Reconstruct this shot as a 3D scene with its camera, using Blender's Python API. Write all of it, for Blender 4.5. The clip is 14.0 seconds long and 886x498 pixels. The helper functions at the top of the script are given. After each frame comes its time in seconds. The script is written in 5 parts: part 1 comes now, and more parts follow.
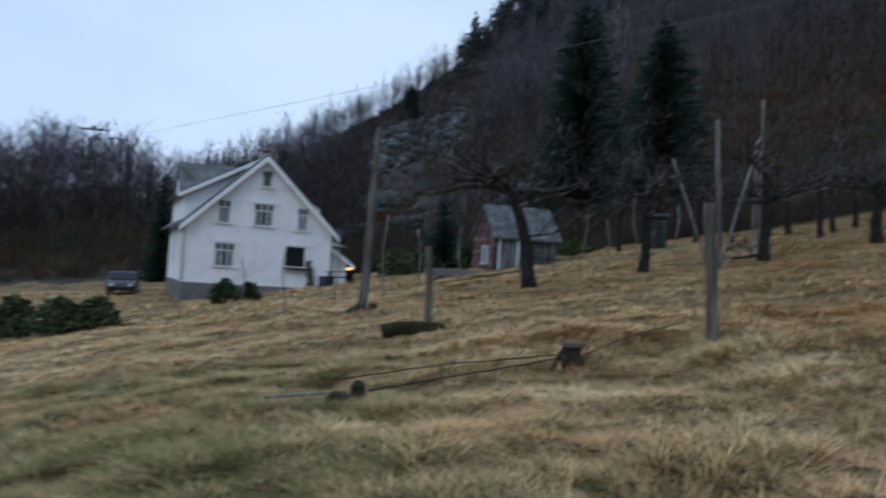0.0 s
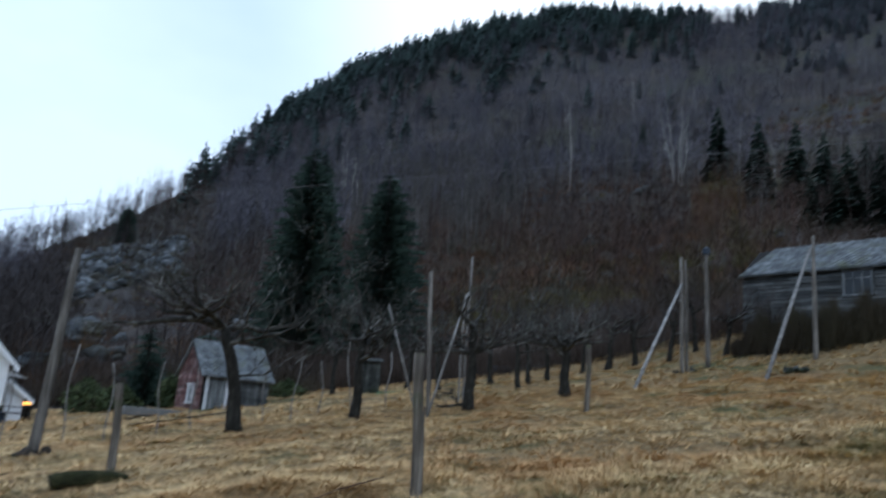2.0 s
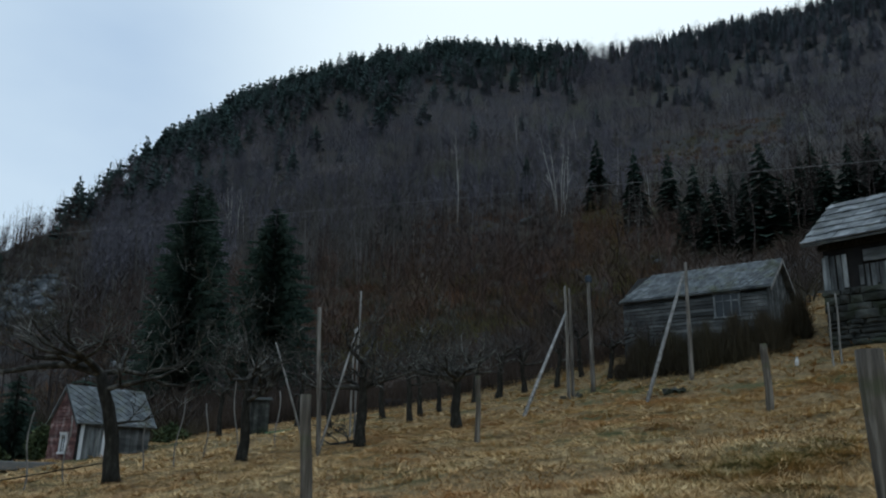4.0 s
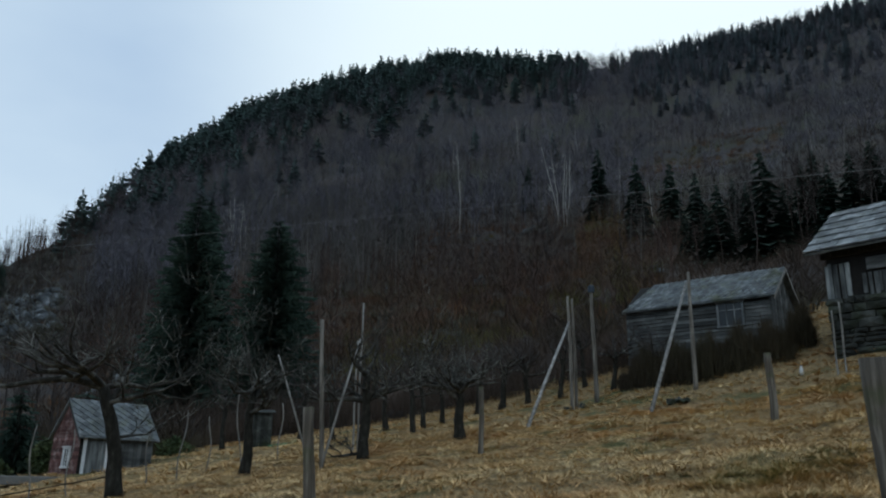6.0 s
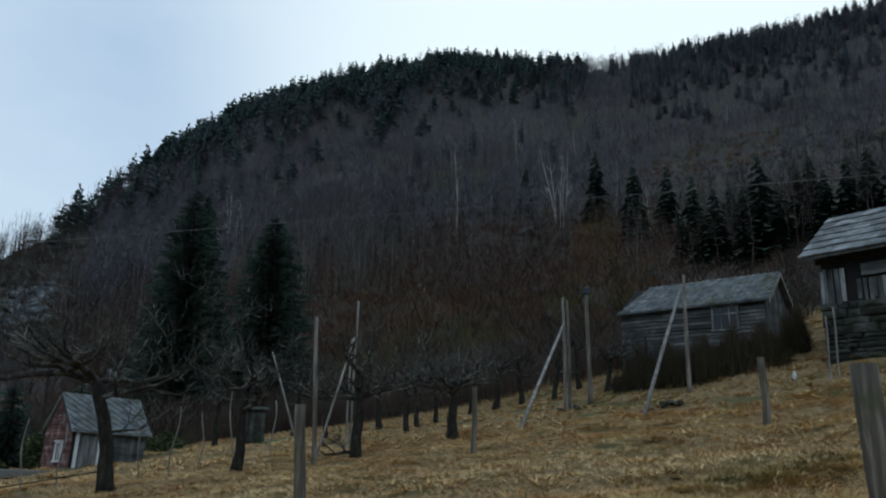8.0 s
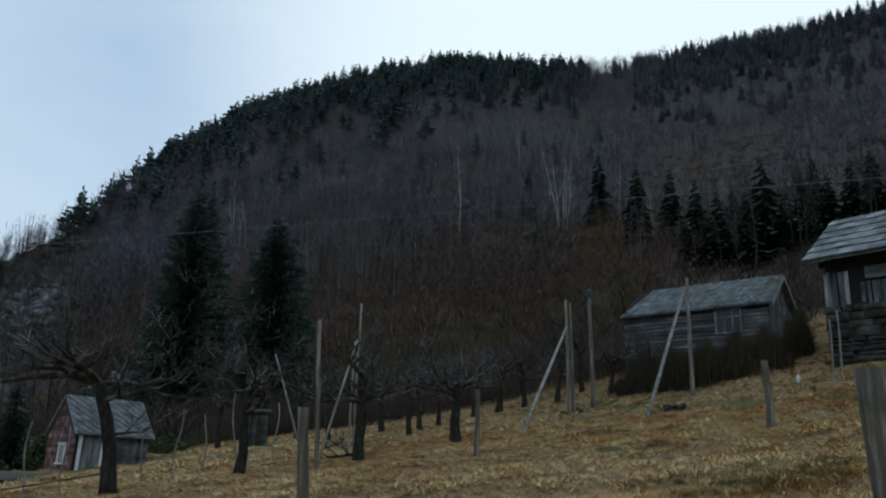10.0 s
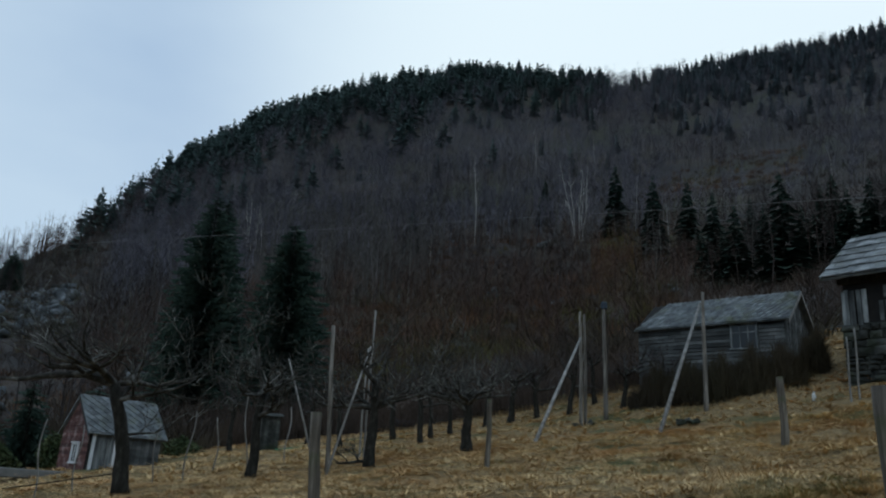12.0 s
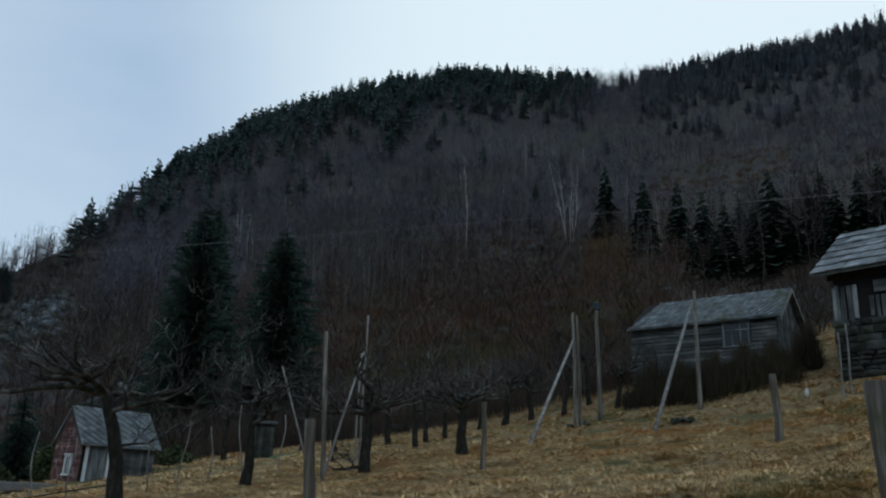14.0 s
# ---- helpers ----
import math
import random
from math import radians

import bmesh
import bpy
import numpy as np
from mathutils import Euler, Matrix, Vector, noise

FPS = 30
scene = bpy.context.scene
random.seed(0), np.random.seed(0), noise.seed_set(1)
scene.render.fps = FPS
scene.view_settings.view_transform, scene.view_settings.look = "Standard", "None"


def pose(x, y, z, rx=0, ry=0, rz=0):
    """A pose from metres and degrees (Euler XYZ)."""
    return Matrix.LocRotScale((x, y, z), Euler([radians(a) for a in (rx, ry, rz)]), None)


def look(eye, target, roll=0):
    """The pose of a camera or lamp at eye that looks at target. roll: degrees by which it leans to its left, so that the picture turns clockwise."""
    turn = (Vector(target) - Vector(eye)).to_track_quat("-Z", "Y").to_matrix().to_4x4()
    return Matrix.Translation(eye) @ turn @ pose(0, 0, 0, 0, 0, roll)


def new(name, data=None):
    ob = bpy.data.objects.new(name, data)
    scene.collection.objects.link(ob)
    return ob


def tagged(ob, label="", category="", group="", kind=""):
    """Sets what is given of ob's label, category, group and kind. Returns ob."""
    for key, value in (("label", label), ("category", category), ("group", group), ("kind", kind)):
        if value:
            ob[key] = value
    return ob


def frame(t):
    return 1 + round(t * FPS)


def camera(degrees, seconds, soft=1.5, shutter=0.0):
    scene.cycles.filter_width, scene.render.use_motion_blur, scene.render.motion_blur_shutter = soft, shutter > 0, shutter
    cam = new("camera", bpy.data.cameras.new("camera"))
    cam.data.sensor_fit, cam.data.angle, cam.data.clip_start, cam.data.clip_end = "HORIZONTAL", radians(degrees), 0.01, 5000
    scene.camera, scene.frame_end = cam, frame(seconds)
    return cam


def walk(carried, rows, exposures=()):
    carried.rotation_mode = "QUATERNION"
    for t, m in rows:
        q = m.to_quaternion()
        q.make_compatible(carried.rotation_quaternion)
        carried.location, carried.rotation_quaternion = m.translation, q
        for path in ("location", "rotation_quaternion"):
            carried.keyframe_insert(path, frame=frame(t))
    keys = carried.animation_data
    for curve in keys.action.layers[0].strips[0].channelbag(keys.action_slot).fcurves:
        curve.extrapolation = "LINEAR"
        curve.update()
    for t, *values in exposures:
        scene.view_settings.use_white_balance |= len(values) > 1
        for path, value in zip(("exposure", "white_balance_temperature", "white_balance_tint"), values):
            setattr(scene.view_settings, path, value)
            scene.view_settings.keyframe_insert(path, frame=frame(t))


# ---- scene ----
cam = camera(57.95, 14.0, soft=2.1, shutter=0.45)
PATH = [
    (0, pose(-0.196, -0.341, 1.245, 91.06, -2.03, 0.97)),
    (0.5, pose(-0.159, -0.206, 1.283, 93.89, -4.29, -7.48)),
    (1, pose(-0.108, -0.092, 1.311, 95.27, -3.08, -12.34)),
    (1.5, pose(-0.068, -0.033, 1.325, 98.00, -2.83, -14.88)),
    (2, pose(-0.041, 0.079, 1.328, 102.05, -3.73, -19.17)),
    (2.5, pose(-0.004, 0.088, 1.356, 105.84, -1.43, -24.49)),
    (3, pose(-0.017, -0.008, 1.386, 104.59, -1.13, -26.59)),
    (5.5, pose(-0.013, -0.008, 1.397, 105.05, -0.28, -26.21)),
    (6, pose(-0.010, -0.009, 1.397, 105.36, -0.41, -26.28)),
    (6.5, pose(0.000, 0.000, 1.400, 105.64, -1.09, -26.58)),
    (7, pose(0.005, -0.006, 1.387, 106.17, -1.36, -26.48)),
    (7.5, pose(0.024, -0.015, 1.397, 105.61, -1.19, -25.65)),
    (8, pose(0.015, -0.015, 1.399, 105.33, -1.19, -26.75)),
    (10.5, pose(0.005, -0.011, 1.405, 105.59, -1.41, -26.39)),
    (11, pose(-0.011, -0.023, 1.397, 105.59, -1.60, -25.88)),
    (11.5, pose(-0.003, -0.016, 1.392, 105.35, -1.88, -25.29)),
    (12, pose(-0.008, -0.024, 1.394, 106.10, -2.78, -25.88)),
    (12.5, pose(-0.008, -0.027, 1.396, 106.33, -2.50, -26.12)),
    (13, pose(-0.016, -0.022, 1.398, 106.50, -1.77, -26.23)),
    (13.5, pose(0.003, -0.014, 1.394, 106.42, -1.77, -26.23)),
    (14, pose(-0.002, -0.019, 1.397, 106.37, -1.57, -26.15)),
]
walk(cam, PATH, exposures=[(0.0, 0.10, 5600, 8), (0.5, 0.40, 5600, 8), (1.2, 0.60, 5600, 8), (1.8, 0.60, 5600, 8), (2.4, 0.10, 5800, 3), (3.0, -0.04, 6000, 1), (11.0, -0.12, 5900, 0), (14.0, -0.24, 5850, 0)])

# ---- sky: even cloud cover at dusk, with a weak wide sun behind it ----
SUN_EL, SUN_AZ = 38.0, -150.0
world = bpy.data.worlds.new("overcast_sky")
scene.world = world
world.use_nodes = True
wn, wl = world.node_tree.nodes, world.node_tree.links
wn.clear()
w_out, w_bg = wn.new("ShaderNodeOutputWorld"), wn.new("ShaderNodeBackground")
w_sky, w_co, w_map = wn.new("ShaderNodeTexSky"), wn.new("ShaderNodeTexCoord"), wn.new("ShaderNodeMapping")
w_noise, w_ramp, w_mix, w_dim = wn.new("ShaderNodeTexNoise"), wn.new("ShaderNodeValToRGB"), wn.new("ShaderNodeMix"), wn.new("ShaderNodeMix")
w_dot, w_rise, w_thin = wn.new("ShaderNodeVectorMath"), wn.new("ShaderNodeMapRange"), wn.new("ShaderNodeMix")
w_sky.sky_type, w_sky.sun_disc = "NISHITA", False
w_sky.sun_elevation, w_sky.sun_rotation = radians(SUN_EL), radians(SUN_AZ)
w_map.inputs["Scale"].default_value = (1.0, 1.0, 2.2)
w_noise.inputs["Scale"].default_value, w_noise.inputs["Detail"].default_value, w_noise.inputs["Roughness"].default_value = 1.5, 5.0, 0.5
w_ramp.color_ramp.elements[0].position, w_ramp.color_ramp.elements[0].color = 0.36, (0.55, 0.65, 0.84, 1)
w_ramp.color_ramp.elements[1].position, w_ramp.color_ramp.elements[1].color = 0.64, (0.74, 0.82, 0.95, 1)
w_dim.data_type, w_dim.blend_type = "RGBA", "MULTIPLY"
w_dim.inputs["Factor"].default_value = 1.0
w_dim.inputs["B"].default_value = (0.08, 0.08, 0.08, 1)
w_mix.data_type = "RGBA"
w_mix.inputs["Factor"].default_value = 0.88
wl.new(w_co.outputs["Generated"], w_map.inputs["Vector"])
wl.new(w_map.outputs["Vector"], w_noise.inputs["Vector"])
wl.new(w_noise.outputs["Fac"], w_ramp.inputs["Fac"])
wl.new(w_sky.outputs["Color"], w_dim.inputs["A"])
wl.new(w_dim.outputs["Result"], w_mix.inputs["A"])
# the cloud thins and brightens towards the saddle in the ridge
w_dot.operation = "DOT_PRODUCT"
w_dot.inputs[1].default_value = (0.60, 0.63, 0.49)
w_rise.interpolation_type = "SMOOTHSTEP"
w_rise.inputs["From Min"].default_value, w_rise.inputs["From Max"].default_value = 0.80, 0.985
w_thin.data_type = "RGBA"
w_thin.inputs["B"].default_value = (1.12, 1.15, 1.18, 1)
wl.new(w_co.outputs["Generated"], w_dot.inputs[0])
wl.new(w_dot.outputs["Value"], w_rise.inputs["Value"])
wl.new(w_rise.outputs["Result"], w_thin.inputs["Factor"])
wl.new(w_ramp.outputs["Color"], w_thin.inputs["A"])
wl.new(w_thin.outputs["Result"], w_mix.inputs["B"])
wl.new(w_mix.outputs["Result"], w_bg.inputs["Color"])
w_bg.inputs["Strength"].default_value = 0.98
wl.new(w_bg.outputs["Background"], w_out.inputs["Surface"])

sun = new("sun", bpy.data.lights.new("sun", "SUN"))
sun.data.energy, sun.data.angle, sun.data.color = 0.5, radians(30), (1.0, 0.96, 0.9)
sun.matrix_world = look((0, 0, 0), (-math.sin(radians(SUN_AZ)) * math.cos(radians(SUN_EL)), -math.cos(radians(SUN_AZ)) * math.cos(radians(SUN_EL)), -math.sin(radians(SUN_EL))))
sun.location = (-30, -60, 60)


# ---- materials ----
def ramp_mat(name, stops, scale, rough=0.9, bump=0.3, fine=None, stretch=(1, 1, 1), patch=None, island=0.0, per_object=0.0, spec=0.2, metal=0.0, bump_dist=0.02):
    """Noise between colours; patch = (colour, scale, low, high) lays a second, larger pattern over it; island and per_object vary the tone."""
    m = bpy.data.materials.new(name)
    m.use_nodes = True
    n, l = m.node_tree.nodes, m.node_tree.links
    bsdf = n["Principled BSDF"]
    bsdf.inputs["Roughness"].default_value, bsdf.inputs["Metallic"].default_value = rough, metal
    bsdf.inputs["Specular IOR Level"].default_value = spec
    co, mp, nz, rp = n.new("ShaderNodeTexCoord"), n.new("ShaderNodeMapping"), n.new("ShaderNodeTexNoise"), n.new("ShaderNodeValToRGB")
    mp.inputs["Scale"].default_value = stretch
    nz.inputs["Scale"].default_value, nz.inputs["Detail"].default_value, nz.inputs["Roughness"].default_value = scale, 6.0, 0.62
    l.new(co.outputs["Object"], mp.inputs["Vector"])
    l.new(mp.outputs["Vector"], nz.inputs["Vector"])
    l.new(nz.outputs["Fac"], rp.inputs["Fac"])
    e = rp.color_ramp.elements
    for i, c in enumerate(stops):
        at = 0.32 + 0.36 * i / (len(stops) - 1)
        el = e[i] if i < 2 else e.new(at)
        el.position, el.color = at, (*c, 1)
    out = rp.outputs["Color"]
    if patch:
        colour, pscale, low, high = patch
        pn, pr, px = n.new("ShaderNodeTexNoise"), n.new("ShaderNodeMapRange"), n.new("ShaderNodeMix")
        pn.inputs["Scale"].default_value, pn.inputs["Detail"].default_value = pscale, 5.0
        l.new(co.outputs["Object"], pn.inputs["Vector"])
        l.new(pn.outputs["Fac"], pr.inputs["Value"])
        pr.inputs["From Min"].default_value, pr.inputs["From Max"].default_value = low, high
        px.data_type = "RGBA"
        px.inputs["B"].default_value = (*colour, 1)
        l.new(pr.outputs["Result"], px.inputs["Factor"])
        l.new(out, px.inputs["A"])
        out = px.outputs["Result"]
    for amount, node, socket in ((island, "ShaderNodeNewGeometry", "Random Per Island"), (per_object, "ShaderNodeObjectInfo", "Random")):
        if amount:
            src, mr, hs = n.new(node), n.new("ShaderNodeMapRange"), n.new("ShaderNodeHueSaturation")
            mr.inputs["To Min"].default_value, mr.inputs["To Max"].default_value = 1 - amount, 1 + amount
            l.new(src.outputs[socket], mr.inputs["Value"])
            l.new(mr.outputs["Result"], hs.inputs["Value"])
            l.new(out, hs.inputs["Color"])
            out = hs.outputs["Color"]
    l.new(out, bsdf.inputs["Base Color"])
    if bump:
        bn, bp = n.new("ShaderNodeTexNoise"), n.new("ShaderNodeBump")
        bn.inputs["Scale"].default_value, bn.inputs["Detail"].default_value = fine or scale * 4, 6.0
        l.new(mp.outputs["Vector"], bn.inputs["Vector"])
        l.new(bn.outputs["Fac"], bp.inputs["Height"])
        bp.inputs["Strength"].default_value, bp.inputs["Distance"].default_value = bump, bump_dist
        l.new(bp.outputs["Normal"], bsdf.inputs["Normal"])
    return m


M_MEADOW = ramp_mat("winter_meadow", [(0.080, 0.058, 0.026), (0.205, 0.146, 0.069), (0.34, 0.248, 0.125)], 4.5, 0.95, 0.9, 18, patch=((0.080, 0.080, 0.030), 0.35, 0.54, 0.66), bump_dist=0.10)
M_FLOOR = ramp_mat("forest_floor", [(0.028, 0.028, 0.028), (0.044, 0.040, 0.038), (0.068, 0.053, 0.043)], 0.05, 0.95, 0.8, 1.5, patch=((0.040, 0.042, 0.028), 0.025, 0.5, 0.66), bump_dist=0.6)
M_GRASS = ramp_mat("dry_grass", [(0.36, 0.228, 0.100), (0.57, 0.405, 0.196), (0.72, 0.570, 0.318)], 0.8, 0.85, 0, patch=((0.48, 0.290, 0.124), 0.28, 0.48, 0.66), island=0.38)
M_GREENGRASS = ramp_mat("mossy_green_grass", [(0.085, 0.085, 0.028), (0.150, 0.145, 0.048), (0.25, 0.222, 0.092)], 0.6, 0.9, 0, island=0.4)
M_BARK = ramp_mat("apple_bark", [(0.007, 0.007, 0.005), (0.016, 0.015, 0.012), (0.040, 0.039, 0.033)], 9, 0.95, 0.9, 30, stretch=(1, 1, 0.4))
M_TWIG = ramp_mat("lichen_twigs", [(0.017, 0.017, 0.014), (0.048, 0.048, 0.042), (0.20, 0.20, 0.185)], 1.2, 0.95, 0, island=0.5)
M_WOODS = ramp_mat("bare_woodland_bark", [(0.024, 0.022, 0.021), (0.044, 0.038, 0.036), (0.074, 0.066, 0.062)], 0.02, 0.95, 0, patch=((0.062, 0.037, 0.026), 0.013, 0.5, 0.66), island=0.35)
M_SLIM = ramp_mat("grey_slender_bark", [(0.042, 0.039, 0.035), (0.078, 0.073, 0.067), (0.125, 0.118, 0.110)], 0.03, 0.95, 0, island=0.4)
# violet-grey birch twigs, with the mist of the upper slope added as paler blue
M_UPPER = ramp_mat("hazed_violet_grey_twigs", [(0.062, 0.061, 0.074), (0.098, 0.095, 0.112), (0.142, 0.138, 0.156)], 0.02, 0.95, 0, patch=((0.100, 0.082, 0.082), 0.013, 0.52, 0.68), island=0.3)
M_HEDGE = ramp_mat("dark_hedge_shoots", [(0.016, 0.014, 0.011), (0.034, 0.025, 0.018), (0.066, 0.042, 0.026)], 0.035, 0.95, 0, patch=((0.034, 0.035, 0.016), 0.03, 0.52, 0.66), island=0.4)
M_BUSH = ramp_mat("brown_undergrowth", [(0.024, 0.020, 0.017), (0.048, 0.036, 0.028), (0.088, 0.060, 0.042)], 0.035, 0.95, 0, patch=((0.046, 0.047, 0.024), 0.03, 0.52, 0.66), island=0.4)
M_RUSTBUSH = ramp_mat("rusty_heather", [(0.055, 0.028, 0.015), (0.098, 0.050, 0.025), (0.15, 0.083, 0.040)], 0.06, 0.95, 0, patch=((0.080, 0.074, 0.024), 0.04, 0.5, 0.62), island=0.4)
M_BIRCH = ramp_mat("birch_bark", [(0.20, 0.19, 0.17), (0.34, 0.33, 0.31), (0.45, 0.44, 0.41)], 1.2, 0.9, 0.2, patch=((0.05, 0.045, 0.04), 1.5, 0.56, 0.66))
M_NEEDLE = ramp_mat("spruce_needles", [(0.017, 0.032, 0.025), (0.027, 0.046, 0.035), (0.040, 0.062, 0.045)], 0.6, 0.9, 0, island=0.22)
# ridge needles lightened and blued, standing in for haze and softer inner shade
M_PINE = ramp_mat("hazed_ridge_needles", [(0.044, 0.070, 0.066), (0.060, 0.091, 0.086), (0.078, 0.112, 0.105)], 0.05, 0.9, 0, island=0.15)
# far needles: distance haze is mixed into the colour, paler and bluer
M_FARSPRUCE = ramp_mat("hazed_far_spruce_needles", [(0.050, 0.070, 0.078), (0.078, 0.100, 0.108), (0.108, 0.130, 0.138)], 0.03, 0.9, 0, island=0.25)
M_SHRUB = ramp_mat("evergreen_leaves", [(0.020, 0.034, 0.014), (0.046, 0.064, 0.026), (0.092, 0.105, 0.048)], 1.5, 0.8, 0, island=0.4)
M_ROCK = ramp_mat("grey_scree_stone", [(0.030, 0.036, 0.040), (0.078, 0.088, 0.096), (0.175, 0.19, 0.203)], 0.45, 0.9, 0.8, 2.5, patch=((0.036, 0.036, 0.027), 0.25, 0.46, 0.60), island=0.5, bump_dist=0.12)
M_POST = ramp_mat("weathered_post_wood", [(0.030, 0.026, 0.021), (0.092, 0.081, 0.066), (0.215, 0.196, 0.165)], 7, 0.9, 0.9, 24, stretch=(1.6, 1.6, 0.12), patch=((0.050, 0.060, 0.026), 2.0, 0.53, 0.68), per_object=0.2)
M_PALE = ramp_mat("bleached_stake_wood", [(0.085, 0.082, 0.076), (0.185, 0.180, 0.168), (0.32, 0.315, 0.30)], 6, 0.9, 0.6, 24, stretch=(1, 1, 0.12), per_object=0.2)
M_POLE = ramp_mat("grey_brown_pole_wood", [(0.040, 0.036, 0.031), (0.118, 0.109, 0.095), (0.25, 0.235, 0.21)], 7, 0.9, 0.8, 24, stretch=(1.6, 1.6, 0.12), per_object=0.2)
M_WHITE = ramp_mat("white_painted_boards", [(0.70, 0.72, 0.72), (0.78, 0.79, 0.79), (0.82, 0.82, 0.81)], 1.4, 0.6, 0.15, 20, patch=((0.60, 0.61, 0.60), 0.5, 0.58, 0.78), spec=0.3)
M_CONC = ramp_mat("grey_foundation_concrete", [(0.094, 0.094, 0.091), (0.138, 0.138, 0.132), (0.176, 0.173, 0.165)], 1.2, 0.9, 0.4, 12)
M_SLATE = ramp_mat("grey_roof_slate", [(0.045, 0.053, 0.058), (0.098, 0.110, 0.116), (0.18, 0.194, 0.20)], 2.2, 0.7, 0.5, 12, patch=((0.055, 0.062, 0.040), 1.1, 0.52, 0.68), per_object=0.4, spec=0.3)
M_SLAB = ramp_mat("pale_stone_roof_slab", [(0.060, 0.068, 0.071), (0.140, 0.152, 0.157), (0.26, 0.275, 0.277)], 3.0, 0.8, 0.6, 14, stretch=(0.5, 1, 1), patch=((0.070, 0.076, 0.056), 1.3, 0.54, 0.70), per_object=0.35, spec=0.3)
M_BOARD = ramp_mat("silvered_barn_boards", [(0.026, 0.029, 0.029), (0.062, 0.067, 0.067), (0.120, 0.126, 0.124)], 2.5, 0.9, 0.7, 14, stretch=(0.3, 1, 1), per_object=0.4)
M_BLEACH = ramp_mat("bleached_upright_boards", [(0.034, 0.038, 0.040), (0.100, 0.110, 0.113), (0.23, 0.245, 0.245)], 3.5, 0.9, 0.7, 16, stretch=(1, 1, 0.2), per_object=0.45)
M_RED = ramp_mat("faded_red_boards", [(0.052, 0.026, 0.024), (0.100, 0.050, 0.046), (0.22, 0.18, 0.17)], 3, 0.9, 0.5, 15, per_object=0.45)
# near-black for solid cores, in place of shade in gaps and interiors
M_DARK = ramp_mat("gap_and_interior_shade", [(0.010, 0.010, 0.010), (0.018, 0.017, 0.016)], 3, 0.95, 0)
M_FIELDSTONE = ramp_mat("field_stone", [(0.014, 0.016, 0.015), (0.031, 0.034, 0.031), (0.066, 0.070, 0.064)], 2.2, 0.9, 0.7, 9, patch=((0.020, 0.027, 0.013), 0.8, 0.50, 0.66), per_object=0.45, bump_dist=0.05)
M_RUSSET = ramp_mat("russet_twigs", [(0.046, 0.030, 0.024), (0.074, 0.047, 0.036), (0.108, 0.070, 0.052)], 0.03, 0.95, 0, patch=((0.060, 0.053, 0.032), 0.02, 0.52, 0.66), island=0.35)
M_MOSS = ramp_mat("mossy_log", [(0.009, 0.010, 0.005), (0.021, 0.023, 0.008), (0.045, 0.043, 0.018)], 4, 0.95, 0.9, 20, bump_dist=0.05)
M_RUST = ramp_mat("rusted_iron", [(0.030, 0.018, 0.013), (0.060, 0.036, 0.026), (0.10, 0.065, 0.048)], 8, 0.8, 0.5, 30)
M_CABLE = ramp_mat("cable_sheath", [(0.090, 0.090, 0.095), (0.144, 0.144, 0.149)], 3, 0.6, 0)
M_ENDGRAIN = ramp_mat("cut_wood_end", [(0.07, 0.058, 0.045), (0.14, 0.12, 0.095)], 10, 0.9, 0.4)
M_CARBODY = ramp_mat("dark_blue_car_paint", [(0.016, 0.020, 0.030), (0.026, 0.032, 0.045)], 2, 0.35, 0, spec=0.5)
M_TYRE = ramp_mat("tyre_rubber", [(0.012, 0.012, 0.012), (0.022, 0.022, 0.022)], 6, 0.9, 0.2)
M_BLUE = ramp_mat("faded_blue_plastic", [(0.022, 0.032, 0.046), (0.038, 0.052, 0.070)], 4, 0.6, 0)
M_GREENP = ramp_mat("green_tarpaulin", [(0.03, 0.12, 0.06), (0.06, 0.19, 0.10)], 4, 0.6, 0)
M_PALEP = ramp_mat("pale_plastic", [(0.45, 0.47, 0.49), (0.58, 0.60, 0.61)], 4, 0.5, 0)
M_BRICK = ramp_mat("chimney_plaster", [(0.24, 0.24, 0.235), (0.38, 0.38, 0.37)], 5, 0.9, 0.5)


def plain(name, colour, rough=0.1, spec=0.5, glow=0.0):
    m = bpy.data.materials.new(name)
    m.use_nodes = True
    b = m.node_tree.nodes["Principled BSDF"]
    b.inputs["Base Color"].default_value, b.inputs["Roughness"].default_value = (*colour, 1), rough
    b.inputs["Specular IOR Level"].default_value = spec
    if glow:
        b.inputs["Emission Color"].default_value, b.inputs["Emission Strength"].default_value = (*colour, 1), glow
    return m


M_BRACKEN = ramp_mat("withered_bracken", [(0.22, 0.115, 0.055), (0.34, 0.190, 0.098), (0.46, 0.30, 0.165)], 1.2, 0.9, 0, island=0.4)
M_EARTH = ramp_mat("dark_dug_earth", [(0.012, 0.010, 0.008), (0.030, 0.024, 0.018), (0.055, 0.043, 0.03)], 6, 0.95, 0.8)
M_PITCH = ramp_mat("grey_apple_limb", [(0.011, 0.011, 0.009), (0.032, 0.031, 0.027), (0.125, 0.124, 0.112)], 4, 0.95, 0.5)
# pane grey stands in for reflected sky and the curtains behind
M_SKYGLASS = plain("grey_reflection_glass", (0.085, 0.105, 0.108), 0.1, 0.3)
M_GLASS = plain("window_glass", (0.012, 0.016, 0.018), 0.08, 0.3)
M_CURTAIN = plain("pale_curtain", (0.45, 0.47, 0.47), 0.9, 0.2)
M_LAMP = plain("lit_wall_lamp", (1.0, 0.42, 0.08), 0.5, 0.5, 2.2)
M_HEADLIGHT = plain("car_lamp_glass", (0.5, 0.52, 0.55), 0.1, 0.6)

